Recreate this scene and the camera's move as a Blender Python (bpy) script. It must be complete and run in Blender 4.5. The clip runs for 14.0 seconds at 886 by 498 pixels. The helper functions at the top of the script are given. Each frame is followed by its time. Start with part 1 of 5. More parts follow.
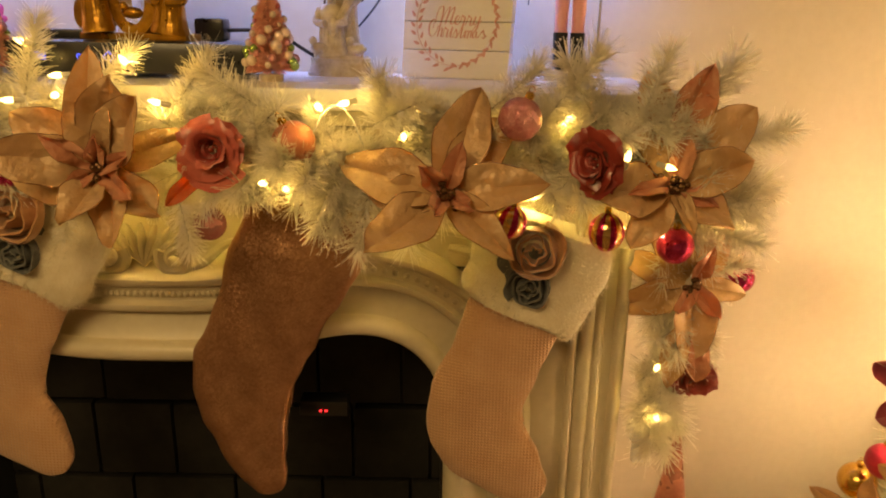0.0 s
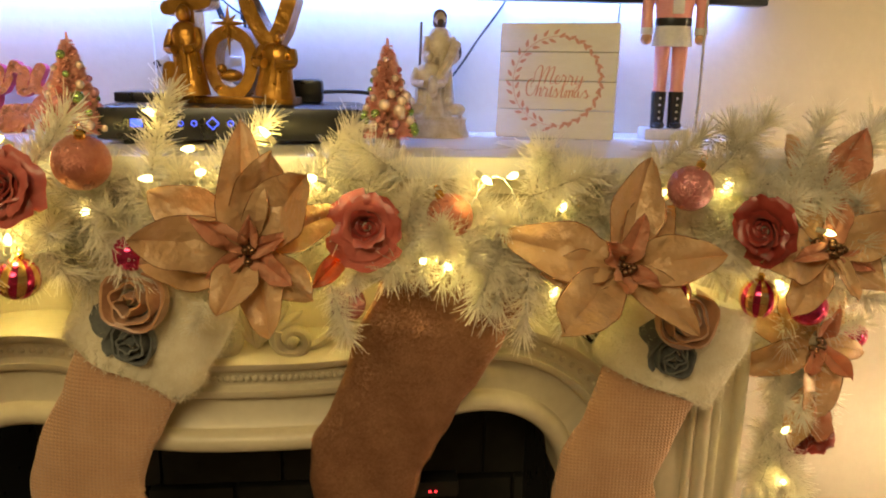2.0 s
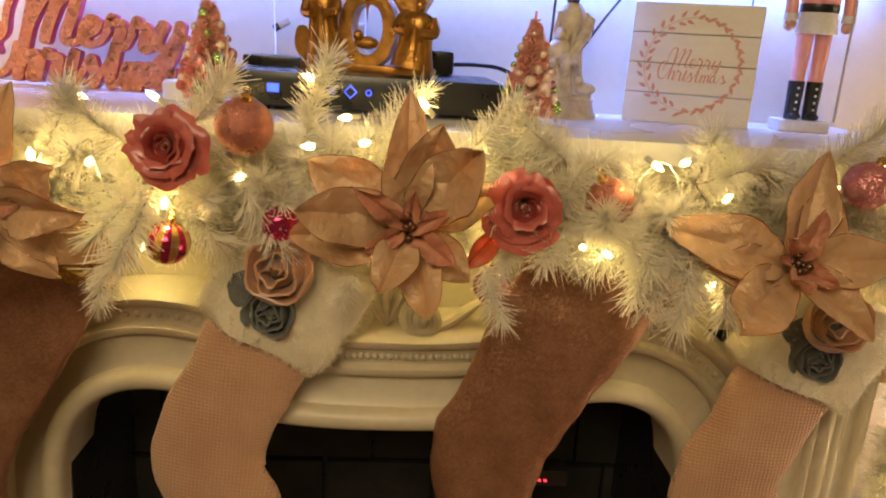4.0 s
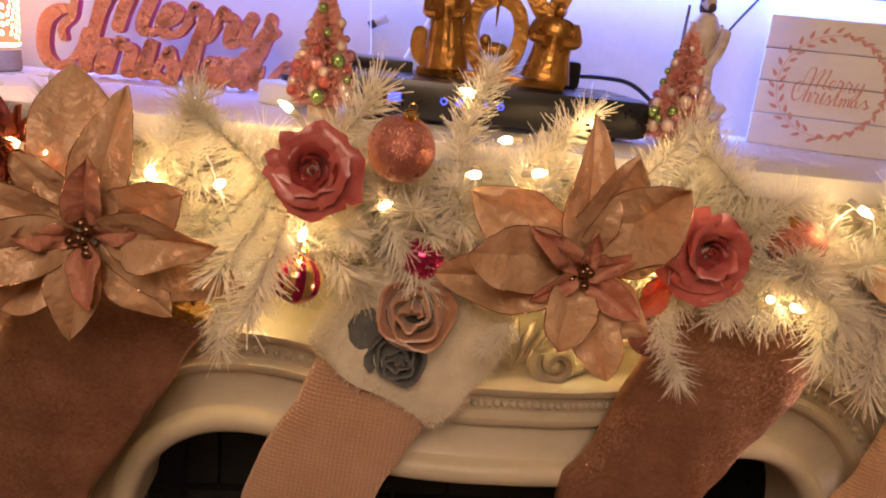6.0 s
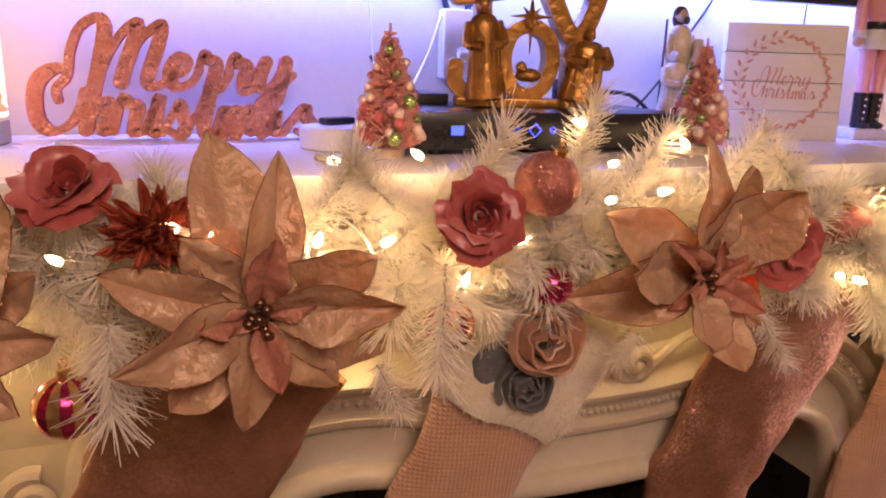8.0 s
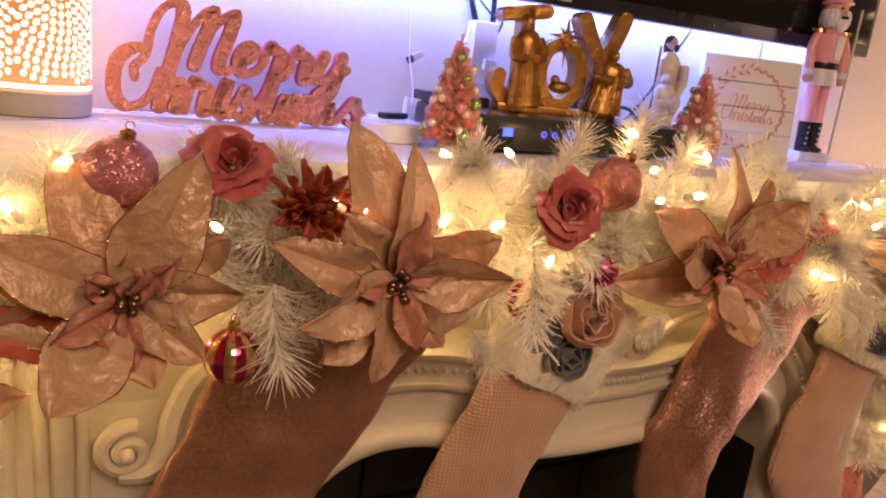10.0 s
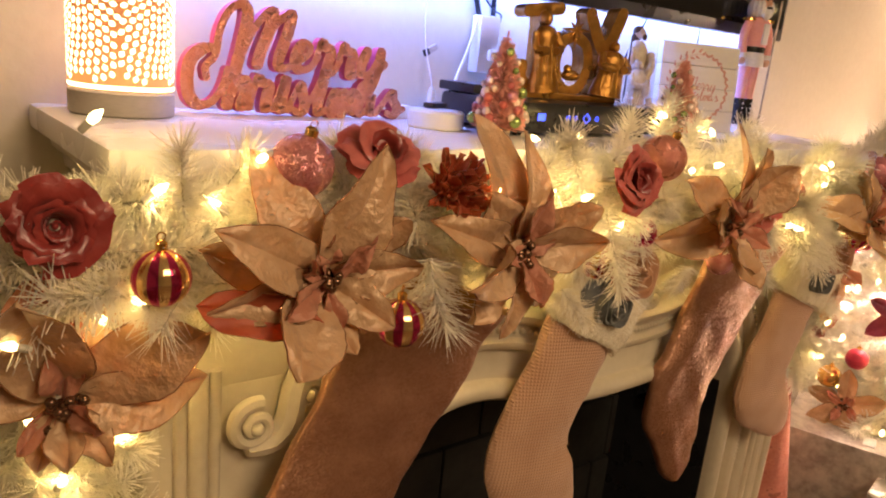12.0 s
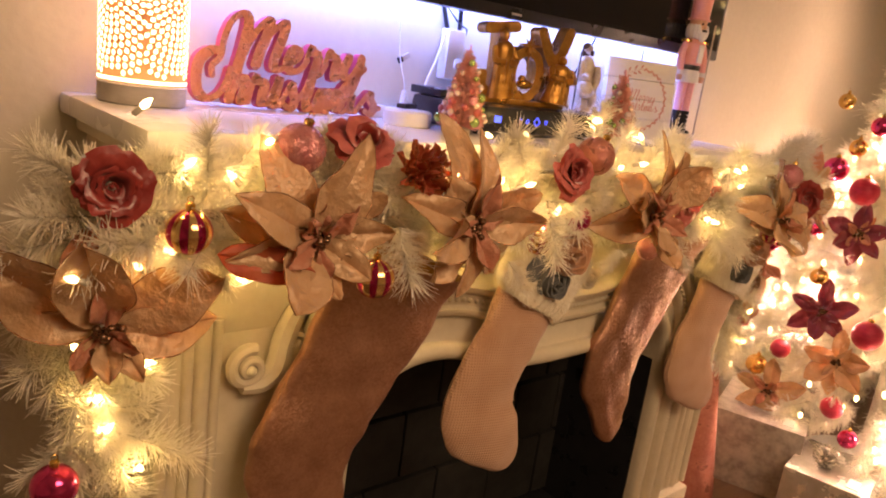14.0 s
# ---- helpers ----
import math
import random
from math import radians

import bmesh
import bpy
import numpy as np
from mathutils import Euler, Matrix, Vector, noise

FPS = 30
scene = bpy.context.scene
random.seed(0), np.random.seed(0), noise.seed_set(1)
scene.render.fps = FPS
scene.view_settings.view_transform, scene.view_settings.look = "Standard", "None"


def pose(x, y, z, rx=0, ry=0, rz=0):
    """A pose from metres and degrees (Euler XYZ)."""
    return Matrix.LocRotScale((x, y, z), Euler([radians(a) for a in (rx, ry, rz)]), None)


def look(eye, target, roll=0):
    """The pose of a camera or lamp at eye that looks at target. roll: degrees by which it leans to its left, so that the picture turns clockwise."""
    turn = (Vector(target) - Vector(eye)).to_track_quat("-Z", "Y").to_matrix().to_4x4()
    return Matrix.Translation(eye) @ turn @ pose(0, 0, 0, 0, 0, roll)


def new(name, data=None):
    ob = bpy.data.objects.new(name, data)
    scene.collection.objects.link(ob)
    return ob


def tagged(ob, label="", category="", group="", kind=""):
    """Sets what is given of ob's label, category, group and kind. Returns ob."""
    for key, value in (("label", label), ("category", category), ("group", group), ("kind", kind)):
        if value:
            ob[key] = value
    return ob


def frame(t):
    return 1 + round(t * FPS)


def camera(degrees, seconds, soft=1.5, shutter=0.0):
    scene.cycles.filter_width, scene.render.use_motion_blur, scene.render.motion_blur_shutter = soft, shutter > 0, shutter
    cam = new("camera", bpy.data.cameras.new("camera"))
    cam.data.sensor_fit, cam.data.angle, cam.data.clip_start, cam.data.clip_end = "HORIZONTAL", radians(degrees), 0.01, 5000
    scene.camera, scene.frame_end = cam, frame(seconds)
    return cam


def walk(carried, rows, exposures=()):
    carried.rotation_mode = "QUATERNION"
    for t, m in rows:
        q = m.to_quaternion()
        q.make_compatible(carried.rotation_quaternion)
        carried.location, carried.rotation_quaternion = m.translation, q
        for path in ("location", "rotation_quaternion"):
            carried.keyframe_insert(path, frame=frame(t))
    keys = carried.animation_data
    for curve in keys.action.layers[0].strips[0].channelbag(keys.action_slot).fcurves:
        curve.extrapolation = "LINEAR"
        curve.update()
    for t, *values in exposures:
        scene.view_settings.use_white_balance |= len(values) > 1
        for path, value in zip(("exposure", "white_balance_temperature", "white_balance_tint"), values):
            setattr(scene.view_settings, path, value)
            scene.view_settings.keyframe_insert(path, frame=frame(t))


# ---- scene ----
cam = camera(62.3, 14.0, 2.0)
METRES, EYE, TILT, LEAN, TURN = 1.9, 1.25, 0.0, 0.0, 0.0
ROWS = [
    (0.0, 0.0, 0.0, 0.0, 0.31, -16.66, -1.04),
    (0.5, -0.0255, 0.0206, 0.0055, -0.52, -15.91, -1.81),
    (1.0, -0.0715, 0.0392, 0.0176, -3.18, -14.16, -0.49),
    (1.5, -0.1169, 0.0452, 0.0204, -4.3, -13.54, -0.16),
    (2.0, -0.1655, 0.0431, 0.0182, -5.4, -13.87, -0.85),
    (2.5, -0.1947, 0.0394, 0.0154, -4.34, -13.84, -1.34),
    (3.0, -0.2161, 0.0419, 0.0115, -3.63, -14.7, -2.43),
    (5.5, -0.329, 0.1306, 0.0159, -3.65, -16.11, -4.8),
    (6.0, -0.3614, 0.1457, 0.0156, -4.24, -16.29, -5.96),
    (6.5, -0.4011, 0.1623, 0.019, -8.1, -15.43, -5.25),
    (7.0, -0.4544, 0.1797, 0.0242, -12.77, -15.11, -3.5),
    (9.5, -0.6245, 0.1697, 0.0166, -25.48, -14.51, -4.53),
    (10.0, -0.6659, 0.1657, 0.0214, -27.02, -14.51, -6.44),
    (10.5, -0.711, 0.1729, 0.0219, -29.71, -14.26, -6.17),
    (11.0, -0.7619, 0.1851, 0.0192, -32.34, -14.88, -5.55),
    (11.5, -0.7978, 0.1904, 0.0155, -35.33, -14.88, -5.52),
    (12.0, -0.8268, 0.1926, 0.0159, -37.75, -14.76, -5.47),
    (12.5, -0.8436, 0.185, 0.0138, -39.73, -14.5, -6.22),
    (13.0, -0.8636, 0.1699, 0.0137, -39.17, -13.14, -7.17),
    (13.5, -0.878, 0.1431, 0.0161, -38.32, -13.68, -7.45),
    (14.0, -0.8938, 0.1079, 0.0197, -39.95, -14.18, -7.55),
]
walk(cam, [(t, pose(0, 0, EYE, TILT, LEAN, TURN) @ pose(METRES * x, METRES * y, METRES * z, 90 + pitch, roll, yaw)) for t, x, y, z, yaw, pitch, roll in ROWS],
     [(0.0, 0.0, 9700, 0), (1.0, 0.15, 8700, -2), (2.0, 0.2, 6900, -10), (3.0, 0.22, 6350, -12), (5.5, 0.12, 6100, 25), (6.0, 0.12, 6100, 28), (7.0, 0.1, 5900, 42), (9.5, 0.2, 6000, 35), (11.0, 0.28, 6300, 18), (12.5, 0.36, 6450, 11), (14.0, 0.35, 7000, 23)])

# world: dim night room
world = bpy.data.worlds.new("night")
scene.world = world
world.use_nodes = True
world.node_tree.nodes["Background"].inputs[0].default_value = (1.0, 0.82, 0.6, 1)
world.node_tree.nodes["Background"].inputs[1].default_value = 0.02


def lamp(name, kind, m, power, col, size=0.1, size_y=None):
    d = bpy.data.lights.new(name, kind)
    d.energy, d.color = power, col
    if kind == "AREA":
        d.shape, d.size, d.size_y = "RECTANGLE", size, size_y or size
    else:
        d.shadow_soft_size = size
    o = new(name, d)
    o.matrix_world = m
    return o


lamp("ceiling_lamp", "AREA", look((-0.9, -0.7, 2.42), (-0.7, 0.5, 0)), 49, (1.0, 0.72, 0.43), 1.3)
lamp("tv_backlight", "AREA", look((-0.41, 1.508, 1.435), (-0.41, 1.56, 1.2)), 8.0, (0.19, 0.29, 1.0), 1.6, 0.02)
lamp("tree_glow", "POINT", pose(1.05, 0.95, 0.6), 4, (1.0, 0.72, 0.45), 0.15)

# ---- materials ----


def mat(name, col, col2=None, rough=0.5, metal=0.0, scale=12, bump=0.1, bscale=150, sheen=0.0, coat=0.0, rvar=0.12, stretch=(1, 1, 1), depth=0.002):
    m = bpy.data.materials.new(name)
    m.use_nodes = True
    nt = m.node_tree
    b = nt.nodes["Principled BSDF"]
    co = nt.nodes.new("ShaderNodeTexCoord")
    mp = nt.nodes.new("ShaderNodeMapping")
    mp.inputs["Scale"].default_value = stretch
    nt.links.new(co.outputs["Object"], mp.inputs[0])
    n1 = nt.nodes.new("ShaderNodeTexNoise")
    n1.inputs["Scale"].default_value, n1.inputs["Detail"].default_value = scale, 4
    n2 = nt.nodes.new("ShaderNodeTexNoise")
    n2.inputs["Scale"].default_value, n2.inputs["Detail"].default_value = bscale, 3
    for n in (n1, n2):
        nt.links.new(mp.outputs[0], n.inputs["Vector"])
    mix = nt.nodes.new("ShaderNodeMix")
    mix.data_type = "RGBA"
    mix.inputs["A"].default_value = (*col, 1)
    mix.inputs["B"].default_value = (*(col2 or [c * 0.75 for c in col]), 1)
    ad = nt.nodes.new("ShaderNodeMath")
    ad.operation = "ADD"
    sc = nt.nodes.new("ShaderNodeMath")
    sc.operation = "MULTIPLY_ADD"
    sc.inputs[1].default_value, sc.inputs[2].default_value = 0.5, -0.25
    nt.links.new(n2.outputs[0], sc.inputs[0])
    nt.links.new(n1.outputs[0], ad.inputs[0])
    nt.links.new(sc.outputs[0], ad.inputs[1])
    rm = nt.nodes.new("ShaderNodeMapRange")
    rm.inputs[1].default_value, rm.inputs[2].default_value = 0.3, 0.7
    nt.links.new(ad.outputs[0], rm.inputs[0])
    nt.links.new(rm.outputs[0], mix.inputs["Factor"])
    nt.links.new(mix.outputs["Result"], b.inputs["Base Color"])
    rr = nt.nodes.new("ShaderNodeMapRange")
    rr.inputs[3].default_value, rr.inputs[4].default_value = max(0.03, rough - rvar), min(1, rough + rvar)
    nt.links.new(n1.outputs[0], rr.inputs[0])
    nt.links.new(rr.outputs[0], b.inputs["Roughness"])
    b.inputs["Metallic"].default_value = metal
    b.inputs["Sheen Weight"].default_value = sheen
    b.inputs["Coat Weight"].default_value = coat
    if bump:
        bp = nt.nodes.new("ShaderNodeBump")
        bp.inputs["Strength"].default_value, bp.inputs["Distance"].default_value = bump, depth
        nt.links.new(n2.outputs[0], bp.inputs["Height"])
        nt.links.new(bp.outputs[0], b.inputs["Normal"])
    return m


def glitter(name, col, col2, grain=700, metal=0.7, rough=0.3, tilt=0.9):
    """Flakes that each tilt their own way."""
    m = mat(name, col, col2, rough, metal, 30, 0)
    nt = m.node_tree
    b = nt.nodes["Principled BSDF"]
    co = nt.nodes["Texture Coordinate"]
    vo = nt.nodes.new("ShaderNodeTexVoronoi")
    vo.inputs["Scale"].default_value = grain
    nt.links.new(co.outputs["Object"], vo.inputs["Vector"])
    su = nt.nodes.new("ShaderNodeVectorMath")
    su.operation = "SUBTRACT"
    su.inputs[1].default_value = (0.5, 0.5, 0.5)
    nt.links.new(vo.outputs["Color"], su.inputs[0])
    sc = nt.nodes.new("ShaderNodeVectorMath")
    sc.operation = "SCALE"
    sc.inputs["Scale"].default_value = tilt
    nt.links.new(su.outputs[0], sc.inputs[0])
    ge = nt.nodes.new("ShaderNodeNewGeometry")
    ad = nt.nodes.new("ShaderNodeVectorMath")
    nt.links.new(ge.outputs["Normal"], ad.inputs[0])
    nt.links.new(sc.outputs[0], ad.inputs[1])
    no = nt.nodes.new("ShaderNodeVectorMath")
    no.operation = "NORMALIZE"
    nt.links.new(ad.outputs[0], no.inputs[0])
    nt.links.new(no.outputs[0], b.inputs["Normal"])
    return m


def glow(name, col, power):
    m = bpy.data.materials.new(name)
    m.use_nodes = True
    b = m.node_tree.nodes["Principled BSDF"]
    b.inputs["Base Color"].default_value = (*col, 1)
    b.inputs["Emission Color"].default_value = (*col, 1)
    b.inputs["Emission Strength"].default_value = power
    return m


def sheer(m, amount, col):
    """Lets light through thin leaves and needles."""
    nt = m.node_tree
    out = nt.nodes["Material Output"]
    tr = nt.nodes.new("ShaderNodeBsdfTranslucent")
    tr.inputs[0].default_value = (*col, 1)
    mx = nt.nodes.new("ShaderNodeMixShader")
    mx.inputs[0].default_value = amount
    nt.links.new(nt.nodes["Principled BSDF"].outputs[0], mx.inputs[1])
    nt.links.new(tr.outputs[0], mx.inputs[2])
    nt.links.new(mx.outputs[0], out.inputs[0])
    return m


def striped(name, a, b2, count):
    """Lengthwise stripes round an ornament."""
    m = mat(name, a, b2, 0.14, 0.92, 20, 0.15, 90, rvar=0.06)
    nt = m.node_tree
    co = nt.nodes["Texture Coordinate"]
    gr = nt.nodes.new("ShaderNodeTexGradient")
    gr.gradient_type = "RADIAL"
    nt.links.new(co.outputs["Object"], gr.inputs[0])
    mu = nt.nodes.new("ShaderNodeMath")
    mu.operation = "MULTIPLY"
    mu.inputs[1].default_value = count * 6.28318
    nt.links.new(gr.outputs["Fac"], mu.inputs[0])
    si = nt.nodes.new("ShaderNodeMath")
    si.operation = "SINE"
    nt.links.new(mu.outputs[0], si.inputs[0])
    ra = nt.nodes.new("ShaderNodeMapRange")
    ra.inputs[1].default_value, ra.inputs[2].default_value = -0.12, 0.12
    nt.links.new(si.outputs[0], ra.inputs[0])
    nt.links.new(ra.outputs[0], [n for n in nt.nodes if n.bl_idname == "ShaderNodeMix"][0].inputs["Factor"])
    return m


def knit(name, col, col2, fine):
    """Waffle knit: small raised squares."""
    m = mat(name, col, col2, 0.9, 0, 18, 0, 260, sheen=0.3)
    nt = m.node_tree
    b = nt.nodes["Principled BSDF"]
    co = nt.nodes["Texture Coordinate"]
    waves = []
    for ax in ("X", "Z"):
        w = nt.nodes.new("ShaderNodeTexWave")
        w.bands_direction = ax
        w.inputs["Scale"].default_value, w.inputs["Distortion"].default_value = fine, 0.4
        nt.links.new(co.outputs["Object"], w.inputs["Vector"])
        waves.append(w)
    mu = nt.nodes.new("ShaderNodeMath")
    mu.operation = "MULTIPLY"
    nt.links.new(waves[0].outputs["Fac"], mu.inputs[0])
    nt.links.new(waves[1].outputs["Fac"], mu.inputs[1])
    bp = nt.nodes.new("ShaderNodeBump")
    bp.inputs["Strength"].default_value, bp.inputs["Distance"].default_value = 0.6, 0.0035
    nt.links.new(mu.outputs[0], bp.inputs["Height"])
    nt.links.new(bp.outputs[0], b.inputs["Normal"])
    return m


WALL = mat("painted_wall", (0.6, 0.54, 0.435), (0.55, 0.49, 0.39), 0.75, 0, 1.5, 0.35, 55)
CEIL = mat("ceiling_paint", (0.8, 0.78, 0.74), None, 0.9, 0, 2, 0.2, 60)
FLOOR = mat("wood_floor", (0.2, 0.12, 0.07), (0.13, 0.075, 0.04), 0.4, 0, 4, 0.1, 90, stretch=(0.3, 4, 1))
CREAM = mat("cream_lacquer", (0.65, 0.58, 0.43), (0.56, 0.49, 0.35), 0.38, 0, 5, 0.06, 60)
SHELF = mat("white_shelf", (0.82, 0.79, 0.74), (0.76, 0.73, 0.68), 0.28, 0, 4, 0.03, 90)
DARKTILE = mat("dark_firebrick", (0.02, 0.018, 0.015), (0.01, 0.009, 0.008), 0.75, 0, 14, 0.5, 60)
BLACK = mat("black_plastic", (0.012, 0.012, 0.014), (0.02, 0.02, 0.022), 0.3, 0, 20, 0.02)
SCREEN = mat("screen_glass", (0.006, 0.006, 0.008), None, 0.08, 0, 3, 0, rvar=0.03)
NEEDLE = sheer(mat("white_needles", (0.96, 0.925, 0.84), (0.94, 0.89, 0.78), 0.3, 0, 30, 0, coat=0.25), 0.3, (0.98, 0.94, 0.82))
STEM = mat("garland_stem", (0.55, 0.5, 0.4), (0.3, 0.26, 0.2), 0.6)
PETAL = sheer(mat("champagne_velvet", (0.62, 0.385, 0.2), (0.75, 0.53, 0.32), 0.37, 0.12, 24, 1.0, 60, sheen=0.1, rvar=0.14, depth=0.007), 0.24, (0.8, 0.42, 0.18))
PETAL2 = sheer(mat("rose_gold_velvet", (0.56, 0.22, 0.13), (0.68, 0.36, 0.23), 0.45, 0.08, 24, 1.0, 80, sheen=0.1, depth=0.006), 0.25, (0.75, 0.2, 0.08))
EDGE = glitter("gold_glitter_edge", (0.6, 0.32, 0.16), (0.4, 0.18, 0.09), 900, 0.8, 0.25)
# own colour of the red roses; in pale roses it paints the centre's shade
ROSE = sheer(mat("dusty_rose_and_shade_silk", (0.22, 0.022, 0.019), (0.38, 0.055, 0.043), 0.34, 0, 25, 0.5, 70, sheen=0.1, coat=0.2, depth=0.003), 0.1, (0.75, 0.18, 0.12))
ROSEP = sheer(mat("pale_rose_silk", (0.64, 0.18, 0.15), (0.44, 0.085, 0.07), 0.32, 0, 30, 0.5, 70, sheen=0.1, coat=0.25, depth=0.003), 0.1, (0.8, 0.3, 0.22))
RUST = sheer(mat("rust_petals", (0.62, 0.17, 0.07), (0.5, 0.1, 0.045), 0.5, 0, 40, 0.3), 0.3, (0.8, 0.15, 0.04))
WINE = sheer(mat("wine_petals", (0.2, 0.02, 0.04), (0.32, 0.05, 0.08), 0.4, 0.1, 25, 0.3, sheen=0.4), 0.15, (0.4, 0.03, 0.05))
BERRY = mat("bronze_beads", (0.24, 0.13, 0.07), (0.1, 0.05, 0.03), 0.18, 0.8, 50, 0)
GLIT = glitter("rose_glitter", (0.56, 0.23, 0.165), (0.44, 0.14, 0.1), 1100, 0.5, 0.3)
GLITP = glitter("pink_glitter", (0.58, 0.19, 0.2), (0.7, 0.34, 0.34), 800, 0.5, 0.25)
STRIPE = striped("gold_magenta_stripes", (0.85, 0.58, 0.24), (0.55, 0.04, 0.14), 8)
PINKBALL = mat("pink_mirror_ball", (0.75, 0.07, 0.22), (0.55, 0.04, 0.16), 0.12, 0.85, 20, 0, rvar=0.05)
REDBALL = mat("red_yarn_ball", (0.55, 0.03, 0.07), (0.4, 0.02, 0.05), 0.4, 0.3, 20, 0.8, 90, stretch=(1, 1, 6))
GOLD = mat("gold_ornament", (0.8, 0.5, 0.16), (0.65, 0.38, 0.1), 0.2, 0.95, 20, 0.05)
JOYGOLD = mat("antique_gold_resin", (0.5, 0.26, 0.055), (0.32, 0.15, 0.03), 0.3, 0.8, 25, 0.7, 90, depth=0.003)
WAFFLE = knit("blush_waffle_knit", (0.6, 0.36, 0.22), (0.53, 0.3, 0.175), 56)
SEQUIN = glitter("bronze_sequin_velvet", (0.44, 0.235, 0.145), (0.33, 0.16, 0.095), 420, 0.6, 0.36, 0.38)
GILT = glitter("gold_lining", (0.55, 0.32, 0.08), (0.35, 0.18, 0.04), 500, 0.8, 0.3)
FUR = mat("cream_fur", (0.82, 0.75, 0.58), (0.74, 0.65, 0.46), 0.95, 0, 40, 1.0, 320, sheen=0.5)
TAN = mat("tan_satin", (0.55, 0.3, 0.17), (0.38, 0.18, 0.09), 0.35, 0, 25, 0.2, sheen=0.3)
GREY = mat("grey_felt", (0.16, 0.17, 0.16), (0.1, 0.1, 0.1), 0.8, 0, 30, 0.4)
PINKTREE = mat("pink_sisal", (0.85, 0.5, 0.42), (0.7, 0.28, 0.23), 0.7, 0, 60, 0.3)
PEARL = mat("pearl_bead", (0.85, 0.7, 0.62), (0.8, 0.6, 0.5), 0.18, 0.4, 30, 0)
GREENB = mat("lime_mirror_bead", (0.45, 0.6, 0.22), (0.35, 0.5, 0.15), 0.15, 0.8, 30, 0)
IVORY = mat("ivory_resin", (0.72, 0.64, 0.5), (0.5, 0.4, 0.27), 0.5, 0, 40, 0.4, 120)
BROWN = mat("painted_brown", (0.09, 0.05, 0.03), (0.05, 0.03, 0.02), 0.5)
BOARD = mat("white_board", (0.78, 0.74, 0.68), (0.72, 0.67, 0.6), 0.6, 0, 10, 0.15, 80, stretch=(1, 1, 5))
PRINT = mat("rose_print", (0.55, 0.24, 0.18), (0.66, 0.36, 0.29), 0.6, 0, 60, 0)
GLITSIGN = glitter("rose_gold_glitter_sheet", (0.66, 0.29, 0.19), (0.56, 0.2, 0.12), 760, 0.5, 0.28, 1.15)
MAGENTA = mat("magenta_painted_side", (0.6, 0.06, 0.16), (0.5, 0.05, 0.12), 0.5)
NPINK = mat("pink_paint", (0.78, 0.36, 0.32), (0.7, 0.3, 0.27), 0.35)
NWHITE = mat("white_paint", (0.8, 0.77, 0.74), None, 0.4)
NBLACK = mat("black_paint", (0.02, 0.02, 0.02), None, 0.25)
SKIN = mat("peach_paint", (0.7, 0.4, 0.25), None, 0.4)
WHITEP = mat("white_plastic", (0.8, 0.79, 0.77), (0.75, 0.74, 0.72), 0.35, 0, 20, 0.02)
GREYP = mat("grey_wood_base", (0.5, 0.45, 0.38), (0.4, 0.35, 0.29), 0.55, 0, 12, 0.1, 90, stretch=(1, 1, 5))
PORCELAIN = sheer(mat("bisque_porcelain", (0.55, 0.36, 0.22), (0.5, 0.31, 0.18), 0.5, 0, 15, 0.1), 0.25, (1, 0.6, 0.3))
BULB = glow("warm_bulb", (1.0, 0.74, 0.3), 9)
LAMPGLOW = glow("lamp_glow", (1.0, 0.72, 0.4), 4.5)
LEDBLUE = glow("blue_display", (0.05, 0.09, 1.0), 2.5)
LEDRED = glow("red_display", (1.0, 0.03, 0.05), 3.0)
LEDSTRIP = glow("led_strip", (0.5, 0.55, 1.0), 2.0)
SILVERP = mat("silver_gift_paper", (0.5, 0.46, 0.4), (0.72, 0.68, 0.62), 0.25, 0.6, 14, 0.3, 40)
GREYGIFT = mat("grey_patterned_paper", (0.3, 0.26, 0.22), (0.55, 0.5, 0.44), 0.35, 0.25, 22, 0.2, 60)
BOWGOLD = mat("gold_ribbon", (0.55, 0.42, 0.2), (0.42, 0.3, 0.13), 0.22, 0.85, 20, 0.05)
SOCKET = mat("ivory_socket", (0.75, 0.7, 0.55), None, 0.5)
WIREW = mat("white_wire", (0.75, 0.74, 0.72), None, 0.45)

# ---- mesh tools ----


